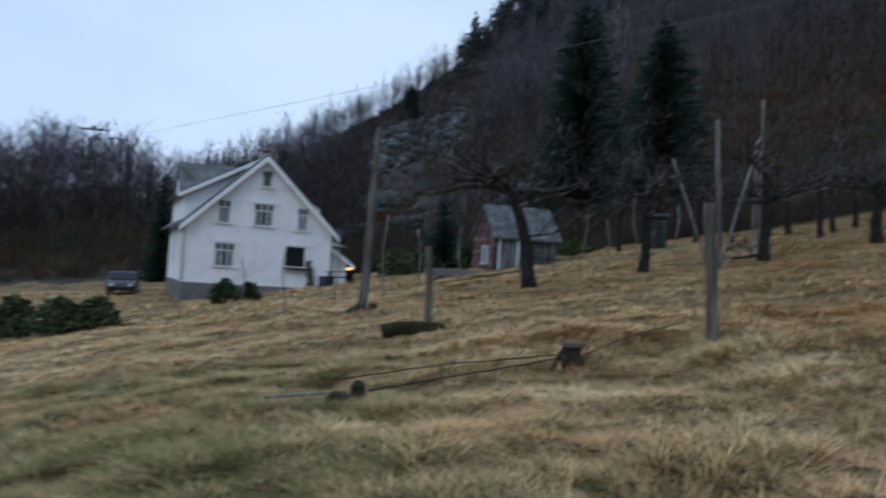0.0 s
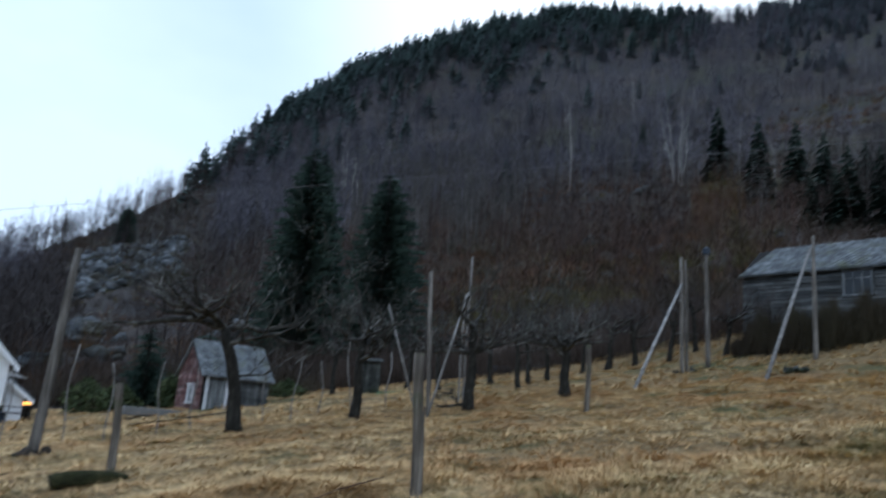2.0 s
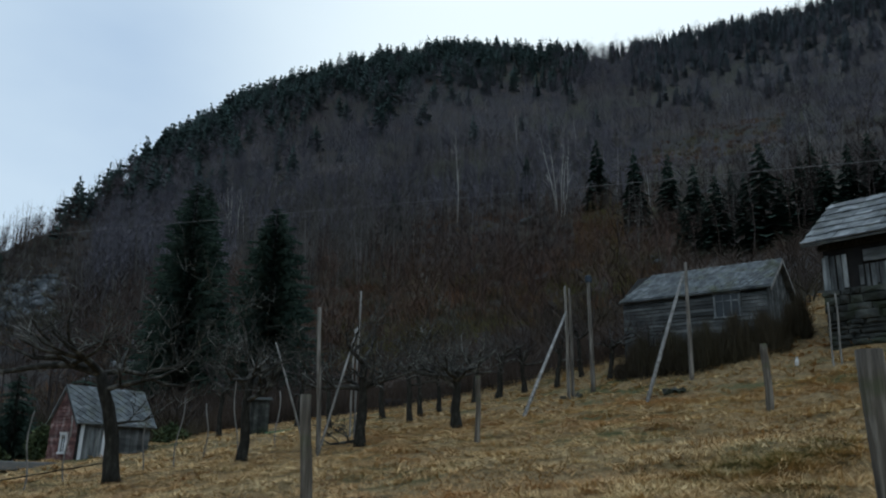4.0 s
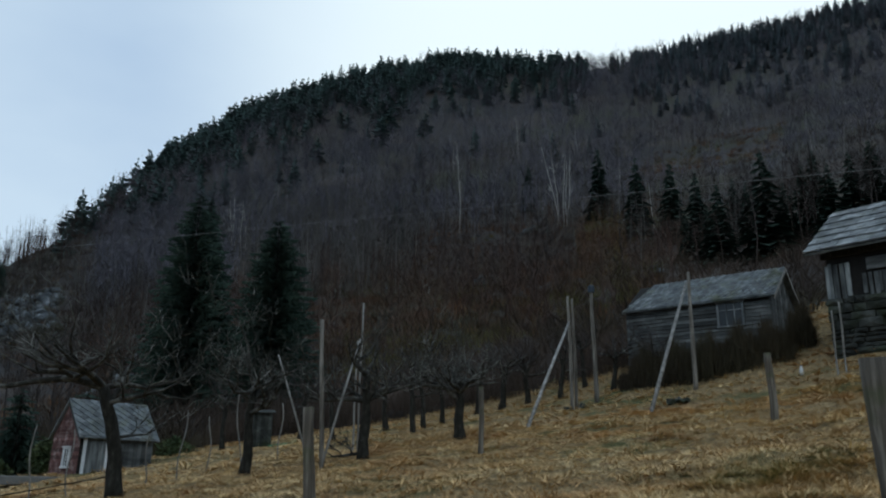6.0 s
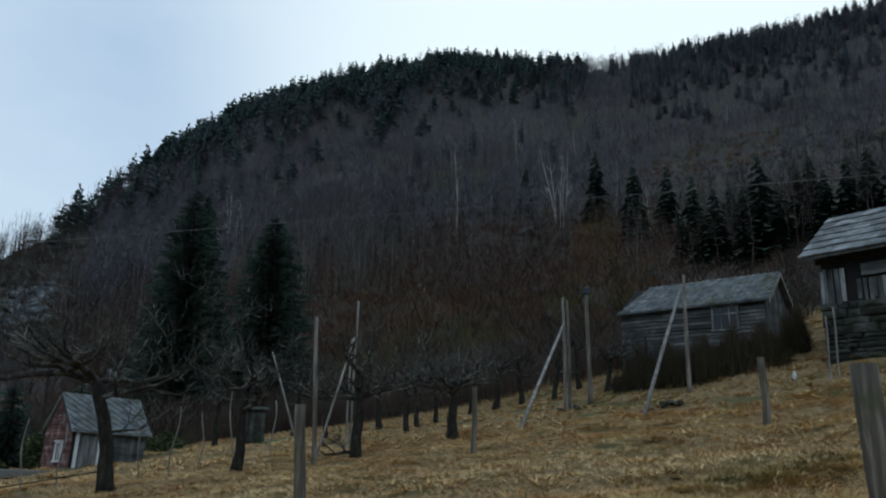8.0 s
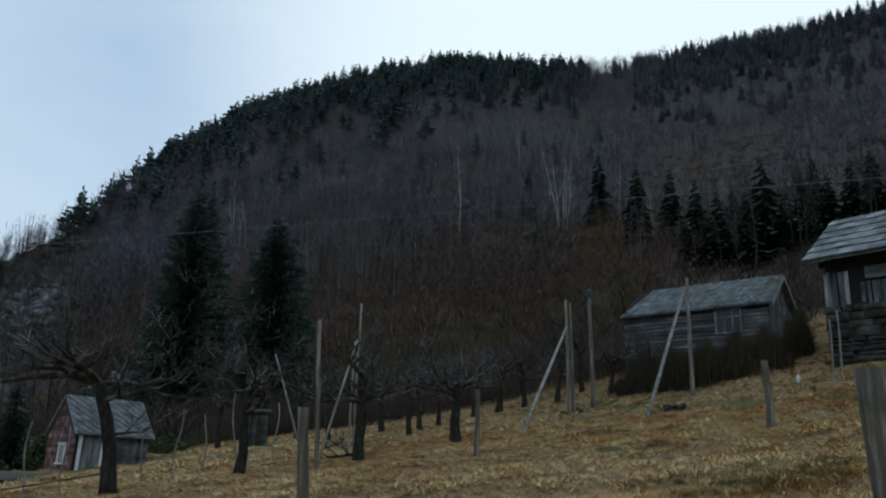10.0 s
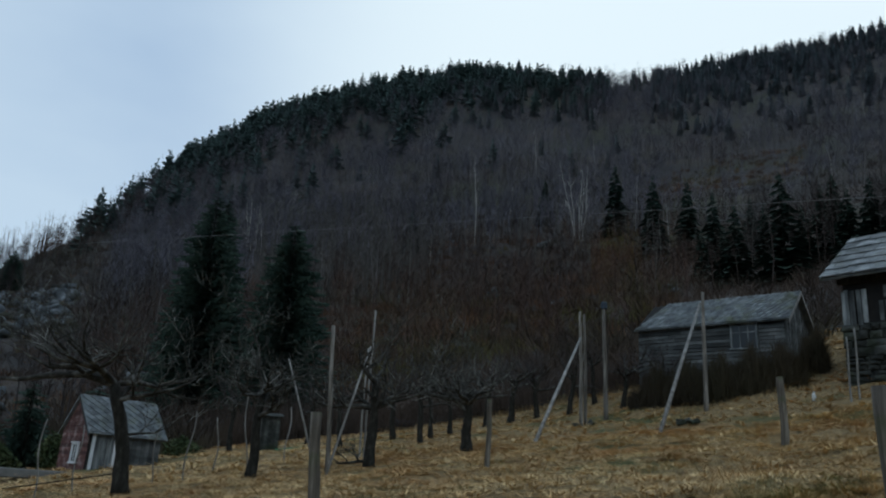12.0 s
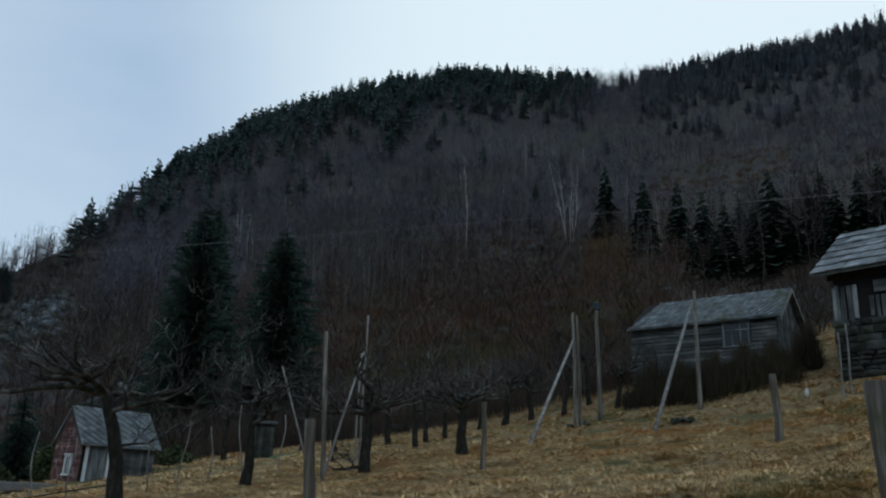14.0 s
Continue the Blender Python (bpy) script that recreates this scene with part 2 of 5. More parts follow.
# ---- terrain: one height function for the whole valley side ----
EYE_Z = 1.4
RIDGE_AZ = [-180, -120, -75, -45, -33, -27, -23.5, -21, -19.3, -13, -6, 0, 6, 12, 18, 26, 34, 39, 46, 58, 75, 110, 180]
RIDGE_EL = [8, 6, 5, 4.0, 3.0, 3.8, 4.4, 3.3, 2.0, 6.7, 10.5, 14.4, 19.7, 24.0, 26.5, 28.3, 28.0, 27.6, 28.4, 28.9, 27, 16, 8]
RIDGE_R = [700, 600, 400, 190, 170, 180, 185, 190, 190, 230, 280, 330, 390, 440, 480, 520, 540, 560, 640, 680, 600, 600, 700]
FOOT_AZ = [-180, -75, -40, -24, -14, -5, 3, 14, 24, 34, 44, 52, 75, 180]
FOOT_R = [140, 110, 80, 78, 74, 60, 52, 58, 62, 58, 56, 55, 60, 140]


def soft(v, w):
    return w * np.logaddexp(0.0, v / w)


def meadow(x, y):
    z = 0.156 * x - 0.005 * y + 0.035 * soft(y - 12, 2.5) + 0.26 * soft(x - 25, 2.0)
    z = z + 0.10 * soft(-x - 14, 1.5) / (1 + np.exp(-(y - 33) / 2.0))
    far = soft(np.hypot(x, y) - 90, 10.0)
    z = z + 0.10 * far * (x < 0)
    z = z + 0.05 * np.sin(0.9 * x + 0.5 * y) + 0.04 * np.sin(0.37 * x - 1.1 * y + 1.0)
    return z


def height(x, y):
    r = np.hypot(x, y) + 1e-6
    az = np.degrees(np.arctan2(x, y))
    foot, crest = np.interp(az, FOOT_AZ, FOOT_R), np.interp(az, RIDGE_AZ, RIDGE_R)
    top = np.tan(np.radians(np.interp(az, RIDGE_AZ, RIDGE_EL)))
    k = np.minimum(1.0, foot / r)
    low = meadow(x * k, y * k)
    e0 = (low - EYE_Z) / np.minimum(r, foot)
    s = np.clip((r - foot) / (crest - foot), 0, 1)
    e = e0 + (top - e0) * s ** 0.7
    bumps = (1.6 * np.sin(0.061 * x + 0.045 * y) + 1.1 * np.sin(0.11 * y - 0.083 * x + 2) + 0.7 * np.sin(0.21 * x + 0.17 * y)) * np.minimum(1, 3 * s) * (1 - s)
    hill = EYE_Z + np.minimum(r, crest) * e + bumps - 0.35 * np.maximum(0, r - crest)
    hill = np.where(r > crest, np.maximum(hill, -40), hill)
    return np.where(r <= foot, low, hill)


def tussock(x, y):
    """Hummocks of matted grass, from about -1 in the hollows to 1 on the tops."""
    wx, wy = x + 0.35 * np.sin(1.7 * y + 0.4 * x), y + 0.35 * np.sin(1.9 * x - 0.3 * y)
    big = np.sin(2.3 * wx + 0.9 * wy) * np.sin(2.0 * wy - 1.1 * wx + 1.0)
    small = np.sin(6.1 * wx - 2.2 * wy + 2.0) * np.sin(5.3 * wy + 2.9 * wx)
    return 0.6 * big + 0.4 * small


def surface(x, y):
    """The meadow with its hummocks and hollows, which even out into the distance."""
    r = np.hypot(x, y)
    return height(x, y) + (0.075 * tussock(x, y) + 0.05 * np.sin(0.83 * x + 1.1) * np.sin(0.71 * y)) * np.clip((52 - r) / 12, 0, 1)

# ---- mesh helpers ----
class Soup:
    """Vertices and faces gathered in plain lists, for one mesh."""

    def __init__(self):
        self.v, self.f = [], []

    def add(self, verts, faces):
        k = len(self.v)
        self.v += [tuple(p) for p in verts]
        self.f += [tuple(i + k for i in q) for q in faces]

    def box(self, lo, hi, chamfer=0.0):
        (a, b, c), (d, e, g) = lo, hi
        s = chamfer
        if not s:
            self.add([(a, b, c), (d, b, c), (d, e, c), (a, e, c), (a, b, g), (d, b, g), (d, e, g), (a, e, g)],
                     [(3, 2, 1, 0), (4, 5, 6, 7), (0, 1, 5, 4), (1, 2, 6, 5), (2, 3, 7, 6), (3, 0, 4, 7)])
            return
        ring = lambda x0, y0, x1, y1, z: [(x0 + s, y0, z), (x1 - s, y0, z), (x1, y0 + s, z), (x1, y1 - s, z), (x1 - s, y1, z), (x0 + s, y1, z), (x0, y1 - s, z), (x0, y0 + s, z)]
        rings = [ring(a + s, b + s, d - s, e - s, c), ring(a, b, d, e, c + s), ring(a, b, d, e, g - s), ring(a + s, b + s, d - s, e - s, g)]
        faces = [tuple(range(7, -1, -1)), tuple(range(24, 32))]
        for r in range(3):
            faces += [(r * 8 + i, r * 8 + (i + 1) % 8, r * 8 + 8 + (i + 1) % 8, r * 8 + 8 + i) for i in range(8)]
        self.add([p for q in rings for p in q], faces)

    def slab(self, quad, thick):
        """A plate from four corners, thickened downwards along its normal."""
        q = [Vector(p) for p in quad]
        n = (q[1] - q[0]).cross(q[3] - q[0]).normalized() * thick
        self.add(q + [p - n for p in q], [(0, 1, 2, 3), (7, 6, 5, 4), (0, 4, 5, 1), (1, 5, 6, 2), (2, 6, 7, 3), (3, 7, 4, 0)])

    def prism(self, outline, y0, y1):
        """An x-z outline drawn out along y."""
        n = len(outline)
        self.add([(x, y0, z) for x, z in outline] + [(x, y1, z) for x, z in outline],
                 [tuple(range(n)), tuple(range(2 * n - 1, n - 1, -1))] + [(i, i + n, (i + 1) % n + n, (i + 1) % n) for i in range(n)])

    def tube(self, points, radii, sides=6, rough=0.0, cap=True):
        pts = [Vector(p) for p in points]
        rows, k = [], len(pts)
        side = None
        for i, p in enumerate(pts):
            d = (pts[min(i + 1, k - 1)] - pts[max(i - 1, 0)]).normalized()
            if side is None:
                side = d.orthogonal().normalized()
            side = (side - d * side.dot(d)).normalized()
            up = d.cross(side)
            rows.append([p + (side * math.cos(a) + up * math.sin(a)) * radii[i] * (1 + rough * random.uniform(-1, 1)) for a in (2 * math.pi * j / sides for j in range(sides))])
        faces = [(i * sides + j, i * sides + (j + 1) % sides, (i + 1) * sides + (j + 1) % sides, (i + 1) * sides + j) for i in range(k - 1) for j in range(sides)]
        if cap:
            faces += [tuple(range(sides - 1, -1, -1)), tuple(range((k - 1) * sides, k * sides))]
        self.add([p for r in rows for p in r], faces)

    def mesh(self, name, material, smooth=False):
        m = bpy.data.meshes.new(name)
        m.from_pydata(self.v, [], self.f)
        m.materials.append(material)
        if smooth:
            m.polygons.foreach_set("use_smooth", [True] * len(m.polygons))
        m.update()
        return m


def part(name, soup, material, parent, label="", smooth=False):
    data = soup if isinstance(soup, bpy.types.Mesh) else soup.mesh(name, material, smooth)
    ob = new(name, data)
    ob.parent = parent
    return tagged(ob, label)


def thing(name, m, label, category, group="", kind=""):
    ob = new(name)
    ob.empty_display_size = 0.2
    ob.matrix_world = m
    return tagged(ob, label, category, group, kind)


def single(name, soup, material, m, label, category, group="", kind="", smooth=False):
    ob = new(name, soup.mesh(name, material, smooth))
    ob.matrix_world = m
    return tagged(ob, label, category, group, kind)


def ground_z(x, y):
    return float(surface(np.array(float(x)), np.array(float(y))))


def spot(az, r, dz=0.0):
    """A place on the ground by compass bearing and distance from the viewing spot."""
    x, y = r * math.sin(radians(az)), r * math.cos(radians(az))
    return Vector((x, y, ground_z(x, y) + dz))


def stuff(name, verts, faces, material, label, category, kind="stuff"):
    """One large mesh of triangles from arrays."""
    m = bpy.data.meshes.new(name)
    m.vertices.add(len(verts))
    m.vertices.foreach_set("co", np.asarray(verts, dtype=np.float32).ravel())
    m.loops.add(len(faces) * 3)
    m.loops.foreach_set("vertex_index", np.asarray(faces, dtype=np.int32).ravel())
    m.polygons.add(len(faces))
    m.polygons.foreach_set("loop_start", np.arange(0, len(faces) * 3, 3, dtype=np.int32))
    m.update(calc_edges=True)
    m.materials.append(material)
    return tagged(new(name, m), label, category, "", kind)


def scatter(templates, places, sizes, widths, rng):
    """Copies of the templates (verts, tris), turned at random, joined into arrays."""
    pick = rng.integers(0, len(templates), len(places))
    vs, fs, k = [], [], 0
    for i, (tv, tf) in enumerate(templates):
        idx = np.nonzero(pick == i)[0]
        if not len(idx):
            continue
        a = rng.uniform(0, 2 * np.pi, len(idx))
        ca, sa = np.cos(a)[:, None], np.sin(a)[:, None]
        h, w = sizes[idx][:, None], widths[idx][:, None]
        x = (tv[None, :, 0] * ca - tv[None, :, 1] * sa) * h * w + places[idx, 0][:, None]
        y = (tv[None, :, 0] * sa + tv[None, :, 1] * ca) * h * w + places[idx, 1][:, None]
        z = tv[None, :, 2] * h + places[idx, 2][:, None]
        vs.append(np.stack([x, y, z], -1).reshape(-1, 3))
        fs.append((tf[None] + (np.arange(len(idx)) * len(tv))[:, None, None] + k).reshape(-1, 3))
        k += len(idx) * len(tv)
    return np.concatenate(vs), np.concatenate(fs)


# ---- the ground: one sheet from underfoot to beyond the ridges ----
azs = np.concatenate([np.arange(-42, 72, 0.5), np.arange(72, 318, 4.0)])
rings = np.concatenate([np.geomspace(0.6, 2.5, 12), np.geomspace(2.6, 60, 215), np.geomspace(61, 760, 90), np.geomspace(800, 4200, 12)])
A, RR = np.meshgrid(np.radians(azs), rings)
GX, GY = RR * np.sin(A), RR * np.cos(A)
GZ = surface(GX, GY)
na, nr = len(azs), len(rings)
gv = np.concatenate([np.stack([GX, GY, GZ], -1).reshape(-1, 3), [[0, 0, ground_z(0, 0)]]])
ii, jj = np.meshgrid(np.arange(nr - 1), np.arange(na), indexing="ij")
a0, b0 = ii * na + jj, ii * na + (jj + 1) % na
gf = np.stack([np.stack([a0, b0, b0 + na], -1), np.stack([a0, b0 + na, a0 + na], -1)], 2).reshape(-1, 3)
gf = gf[:, ::-1]
fan = np.stack([np.full(na, nr * na), (np.arange(na) + 1) % na, np.arange(na)], -1)[:, ::-1]
gf = np.concatenate([gf, fan])
ground = stuff("ground", gv, gf, M_MEADOW, "sloping meadow of withered straw-coloured grass under a wooded hillside", "ground", "structure")
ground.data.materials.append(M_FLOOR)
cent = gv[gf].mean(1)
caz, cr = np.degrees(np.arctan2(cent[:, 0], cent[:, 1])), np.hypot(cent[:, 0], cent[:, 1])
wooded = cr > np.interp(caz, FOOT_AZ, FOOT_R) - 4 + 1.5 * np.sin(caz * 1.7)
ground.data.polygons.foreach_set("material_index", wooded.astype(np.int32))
ground.data.polygons.foreach_set("use_smooth", np.ones(len(gf), dtype=bool))
ground.data.update()

# ---- woodland templates, one unit tall ----
rng = np.random.default_rng(7)


def tris(soup):
    out = []
    for q in soup.f:
        out += [(q[0], q[i], q[i + 1]) for i in range(1, len(q) - 1)]
    return np.array(soup.v, dtype=float), np.array(out)


def bare_template(limbs, twigs, spread, trunk=0.010, twig_w=0.0032, stems=1):
    s = Soup()
    for st in range(stems):
        lean = Vector((random.uniform(-0.12, 0.12), random.uniform(-0.12, 0.12), 0)) * (2 if stems > 1 else 0.5)
        bend = lambda u: Vector((lean.x * u + 0.02 * math.sin(5 * u + st), lean.y * u, u))
        s.tube([bend(u) for u in (0, 0.35, 0.7, 1.0)], [trunk, trunk * 0.8, trunk * 0.5, trunk * 0.1], 3, cap=False)
        for _ in range(limbs):
            u = random.uniform(0.28, 0.95)
            a, reach = random.uniform(0, 6.28), spread * (1.15 - u) * random.uniform(0.6, 1.2)
            p = bend(u)
            q = p + Vector((math.cos(a) * reach, math.sin(a) * reach, reach * random.uniform(0.7, 1.5)))
            n = Vector((-math.sin(a), math.cos(a), 0)) * max(trunk * 0.42, twig_w)
            s.add([p - n, p + n, q], [(0, 1, 2)])
            for _ in range(twigs):
                w = random.uniform(0.25, 0.95)
                b = p.lerp(q, w)
                c = b + Vector((random.uniform(-1, 1), random.uniform(-1, 1), random.uniform(0.2, 1.3))) * reach * 0.45
                t = Vector((random.uniform(-1, 1), random.uniform(-1, 1), 0)) * twig_w
                s.add([b - t, b + t, c], [(0, 1, 2)])
    return tris(s)


def conifer_template(layers, width, droop, ragged, bare=0.06):
    """Whorls of flat drooping sprays round a stem."""
    s = Soup()
    s.tube([(0, 0, 0), (0, 0, 0.99)], [0.014, 0.002], 4, cap=False)
    for k in range(layers):
        u = bare + (1 - bare) * (k + 0.3) / layers
        reach = width * (1 - u) ** 0.85 + 0.012
        count = max(4, int(9 * (1 - u) + 4))
        turn = random.uniform(0, 6.28)
        for j in range(count):
            a = turn + 6.28 * j / count + random.uniform(-0.25, 0.25)
            rr = reach * random.uniform(1 - ragged, 1 + ragged * 0.6)
            d, n = Vector((math.cos(a), math.sin(a), 0)), Vector((-math.sin(a), math.cos(a), 0))
            z = u + random.uniform(-0.4, 0.4) / layers
            half = rr * random.uniform(0.20, 0.34) + 0.006
            tip, mid, root = d * rr + Vector((0, 0, z - rr * droop)), d * rr * 0.55 + Vector((0, 0, z - rr * droop * 0.35)), Vector((0, 0, z))
            low = Vector((0, 0, -0.4 / layers))
            s.add([root, mid + n * half, tip, mid - n * half, mid + low * 1.5], [(0, 1, 2), (0, 2, 3), (0, 4, 2)])
    return tris(s)


def bush_template(sprigs):
    s = Soup()
    for _ in range(sprigs):
        a, u = random.uniform(0, 6.28), random.uniform(0, 0.45)
        p = Vector((math.cos(a) * u, math.sin(a) * u, random.uniform(0, 0.35)))
        q = p + Vector((math.cos(a) * 0.3 + random.uniform(-0.3, 0.3), math.sin(a) * 0.3 + random.uniform(-0.3, 0.3), random.uniform(0.25, 0.7)))
        n = Vector((random.uniform(-1, 1), random.uniform(-1, 1), 0)).normalized() * 0.018
        s.add([p - n, p + n, q], [(0, 1, 2)])
    return tris(s)


BARE = [bare_template(20, 6, 0.42, 0.0085) for _ in range(6)]
SLIM = [bare_template(11, 4, 0.20, 0.0075) for _ in range(5)]
HAZE = [bare_template(14, 5, 0.50, 0.0065, 0.0055) for _ in range(6)]
CONIFER = [conifer_template(19, 0.25, 0.40, 0.4) for _ in range(5)]
CONIFER_FAR = [conifer_template(9, 0.24, 0.3, 0.45) for _ in range(5)]
PINE = [conifer_template(7, 0.34, 0.05, 0.6, 0.22) for _ in range(5)]
BIRCH = [bare_template(9, 5, 0.16, 0.0068) for _ in range(5)]
BUSH = [bush_template(46) for _ in range(5)]


def on_slope(count, az0, az1, s0, s1, power=1.0, thin=0.96):
    """Places spread over the hillside between two bearings; s runs from its foot, 0, to the ridge, 1."""
    az = rng.uniform(az0, az1, count)
    s = s0 + (s1 - s0) * rng.uniform(0, 1, count) ** power
    r = np.interp(az, FOOT_AZ, FOOT_R) * (1 - s) + np.interp(az, RIDGE_AZ, RIDGE_R) * s
    x, y = r * np.sin(np.radians(az)), r * np.cos(np.radians(az))
    rust = (az > 36.0) & (az < 39.6) & (r < 175)
    bank = (az > -6.8) & (az < 1.0) & (r > 70) & (r < 232)
    low_scrub = (az > 2) & (r < np.where(az < 18, 104, 92))
    open_brow = (az > 41) & (az < 51) & (r > 255) & (r < 330)
    keep = ~((bank | low_scrub | open_brow | rust) & (rng.uniform(0, 1, count) < thin))
    x, y = x[keep], y[keep]
    return np.stack([x, y, height(x, y) - 0.15], -1)


def crest_band(count, az0, az1, depth):
    """Places along the ridge that thin out down the slope."""
    az = rng.uniform(az0, az1, count)
    s = 1 - np.abs(rng.normal(0, depth, count))
    r = np.interp(az, FOOT_AZ, FOOT_R) * (1 - s) + np.interp(az, RIDGE_AZ, RIDGE_R) * s
    x, y = r * np.sin(np.radians(az)), r * np.cos(np.radians(az))
    return np.stack([x, y, height(x, y) - 0.15], -1)


def wood(name, templates, places, low, high, wide, material, label, category):
    sizes = rng.uniform(low, high, len(places))
    widths = rng.uniform(1 - wide, 1 + wide, len(places))
    v, f = scatter(templates, places, sizes, widths, rng)
    return stuff(name, v, f, material, label, category)


cat = np.concatenate
wood("bare_woodland", BARE, cat([on_slope(1250, -4, 64, 0.06, 0.6), on_slope(420, -42, -4, 0.05, 1.0), on_slope(420, -17, 1, 0.03, 0.8), on_slope(150, -11, 4, 0.88, 1.0), on_slope(200, -14, 3, 0.6, 1.0, 1.0, 0.85), on_slope(110, 35.5, 42.5, 0.93, 1.0)]), 6, 12, 0.3, M_WOODS, "bare leafless birch and alder woodland covering the hillside", "woodland")
wood("upper_woodland", HAZE, cat([on_slope(4300, 2, 66, 0.30, 1.0, 0.85), on_slope(420, -42, -8, 0.3, 1.0), on_slope(320, 35, 42.5, 0.8, 1.0)]), 8, 15, 0.3, M_UPPER, "leafless violet-grey wood on the upper slope, paled for haze", "woodland")
wood("slim_woodland", SLIM, cat([on_slope(700, 11.5, 24, 0.20, 0.50), on_slope(330, 22, 38, 0.18, 0.6), on_slope(160, 38, 62, 0.10, 0.6), on_slope(240, -2, 10, 0.14, 0.9), on_slope(900, 12, 62, 0.45, 0.95), on_slope(110, -10, 4, 0.88, 1.0), on_slope(60, 37, 41, 0.9, 1.0)]), 9, 17, 0.2, M_SLIM, "slender leafless grey trunks standing close together on the slope", "woodland")
wood("undergrowth", BUSH, cat([on_slope(3000, 2, 64, -0.01, 0.5, 1.3, 0.0), on_slope(1500, -17, 3, -0.01, 0.8, 1.0, 0.6), on_slope(700, -14, 3, 0.75, 1.0, 1.0, 0.5), on_slope(1300, -42, -17, 0.0, 1.0)]), 1.0, 3.2, 0.35, M_BUSH, "brown leafless undergrowth and heather on the slope", "undergrowth")
wood("rusty_heather", BUSH, cat([on_slope(1250, 19, 42, 0.04, 0.34, 1.0, 0.0), on_slope(420, 40, 51, 0.40, 0.52, 1.0, 0.0), on_slope(200, 9, 22, 0.03, 0.2, 1.0, 0.0), on_slope(240, -36, -20, 0.0, 0.5), on_slope(420, -14, 3, 0.02, 0.75, 1.0, 0.5)]), 0.8, 2.6, 0.5, M_RUSTBUSH, "rust-coloured heather and scrub on the open slope", "undergrowth")
wood("russet_woodland", HAZE, cat([on_slope(620, 17, 44, 0.04, 0.36, 1.0, 0.0), on_slope(200, 2, 17, 0.04, 0.3, 1.0, 0.3)]), 3, 8, 0.4, M_RUSSET, "low russet leafless scrub on the lower slope", "woodland")
wood("rusty_thicket", SLIM, on_slope(260, 36.0, 39.6, 0.16, 0.25, 1.0, 0.0), 4, 8, 0.4, M_RUSTBUSH, "reddish brown leafless thicket of upright shoots", "undergrowth")
wood("ridge_pines", PINE, cat([crest_band(430, 4, 31, 0.055), crest_band(150, 5, 30, 0.14), crest_band(46, 0, 9, 0.10), crest_band(90, 29, 37, 0.06)]), 11, 19, 0.3, M_PINE, "broad dark green pines along the ridge, colour lifted for haze", "woodland")
wood("ridge_spruces", CONIFER_FAR, cat([crest_band(300, 8, 37.5, 0.07), on_slope(10, 37, 41, 0.95, 1.0), on_slope(22, 10, 38, 0.55, 0.85), on_slope(7, -42, -21, 0.3, 0.8)]), 9, 18, 0.25, M_PINE, "pointed dark green spruces along the ridge, colour lifted for haze", "woodland")
# the haze over this ridge sits in the needle colour
wood("far_ridge_spruces", CONIFER_FAR, cat([crest_band(900, 40.5, 66, 0.10), on_slope(150, 42, 66, 0.6, 0.9)]), 8, 15, 0.25, M_FARSPRUCE, "close spruces on the far ridge, needles tinted blue-green for haze", "woodland")


def stand(name, templates, places, low, high, material, label, category, group):
    """Single trees, each an object of its own on a shared mesh."""
    shapes = []
    for tv, tf in templates:
        m = bpy.data.meshes.new(name)
        m.from_pydata(tv.tolist(), [], tf.tolist())
        m.materials.append(material)
        shapes.append(m)
    for i, p in enumerate(places):
        ob = new(name, shapes[i % len(shapes)])
        k = float(rng.uniform(low, high))
        ob.matrix_world = Matrix.Translation(p) @ pose(0, 0, 0, 0, 0, float(rng.uniform(0, 360))) @ Matrix.Diagonal((k, k, k, 1))
        tagged(ob, label, category, group)


def grown(name, templates, trees, material, label, category, group):
    """Single trees at known bearings, distances and heights, leaning across by some degrees."""
    shapes = []
    for tv, tf in templates:
        m = bpy.data.meshes.new(name)
        m.from_pydata(tv.tolist(), [], tf.tolist())
        m.materials.append(material)
        shapes.append(m)
    for i, (az, r, h, wide, lean) in enumerate(trees):
        ob = new(name, shapes[i % len(shapes)])
        ob.matrix_world = Matrix.Translation(spot(az, r, -0.3)) @ pose(0, 0, 0, 0, lean, -az) @ pose(0, 0, 0, 0, 0, 77.0 * i) @ Matrix.Diagonal((h * wide, h * wide, h, 1))
        tagged(ob, label, category, group)


SB = "pale birches on the slope"
grown("birch", BIRCH, [(35.3, 217, 23, 1, 8), (34.9, 217, 26, 1, -9), (35.4, 213, 20, 1, 3), (35.15, 215, 24, 1, 5), (34.8, 219, 24, 0.9, -4), (27.4, 207, 27, 0.8, 0), (41.6, 179, 15, 0.8, -1), (51.0, 112, 9.6, 0.9, -6), (32.0, 320, 26, 0.8, -1), (36.3, 330, 20, 0.8, 0)], M_BIRCH, "slender leafless birch with a pale white trunk", "tree", SB)
grown("birch", BIRCH, [(10.4, 214, 11, 1.6, -3), (10.9, 225, 17, 1.6, -3), (11.15, 229, 17, 1.6, -2), (11.5, 226, 16, 1.6, 3), (11.8, 222, 14, 1.6, -4)], M_BIRCH, "pale birch stem in a clump between dark spruces", "tree", SB)
grown("grey_tree", BARE, [(24.9, 186, 20, 0.9, 0), (24.4, 190, 18, 0.9, -3), (20.3, 191, 18, 0.9, 0), (18.9, 200, 18, 0.8, 2), (29.6, 230, 17, 0.9, 0), (22.0, 196, 16, 0.9, -2)], M_SLIM, "tall grey leafless tree with rising boughs", "tree", "grey trees on the slope")
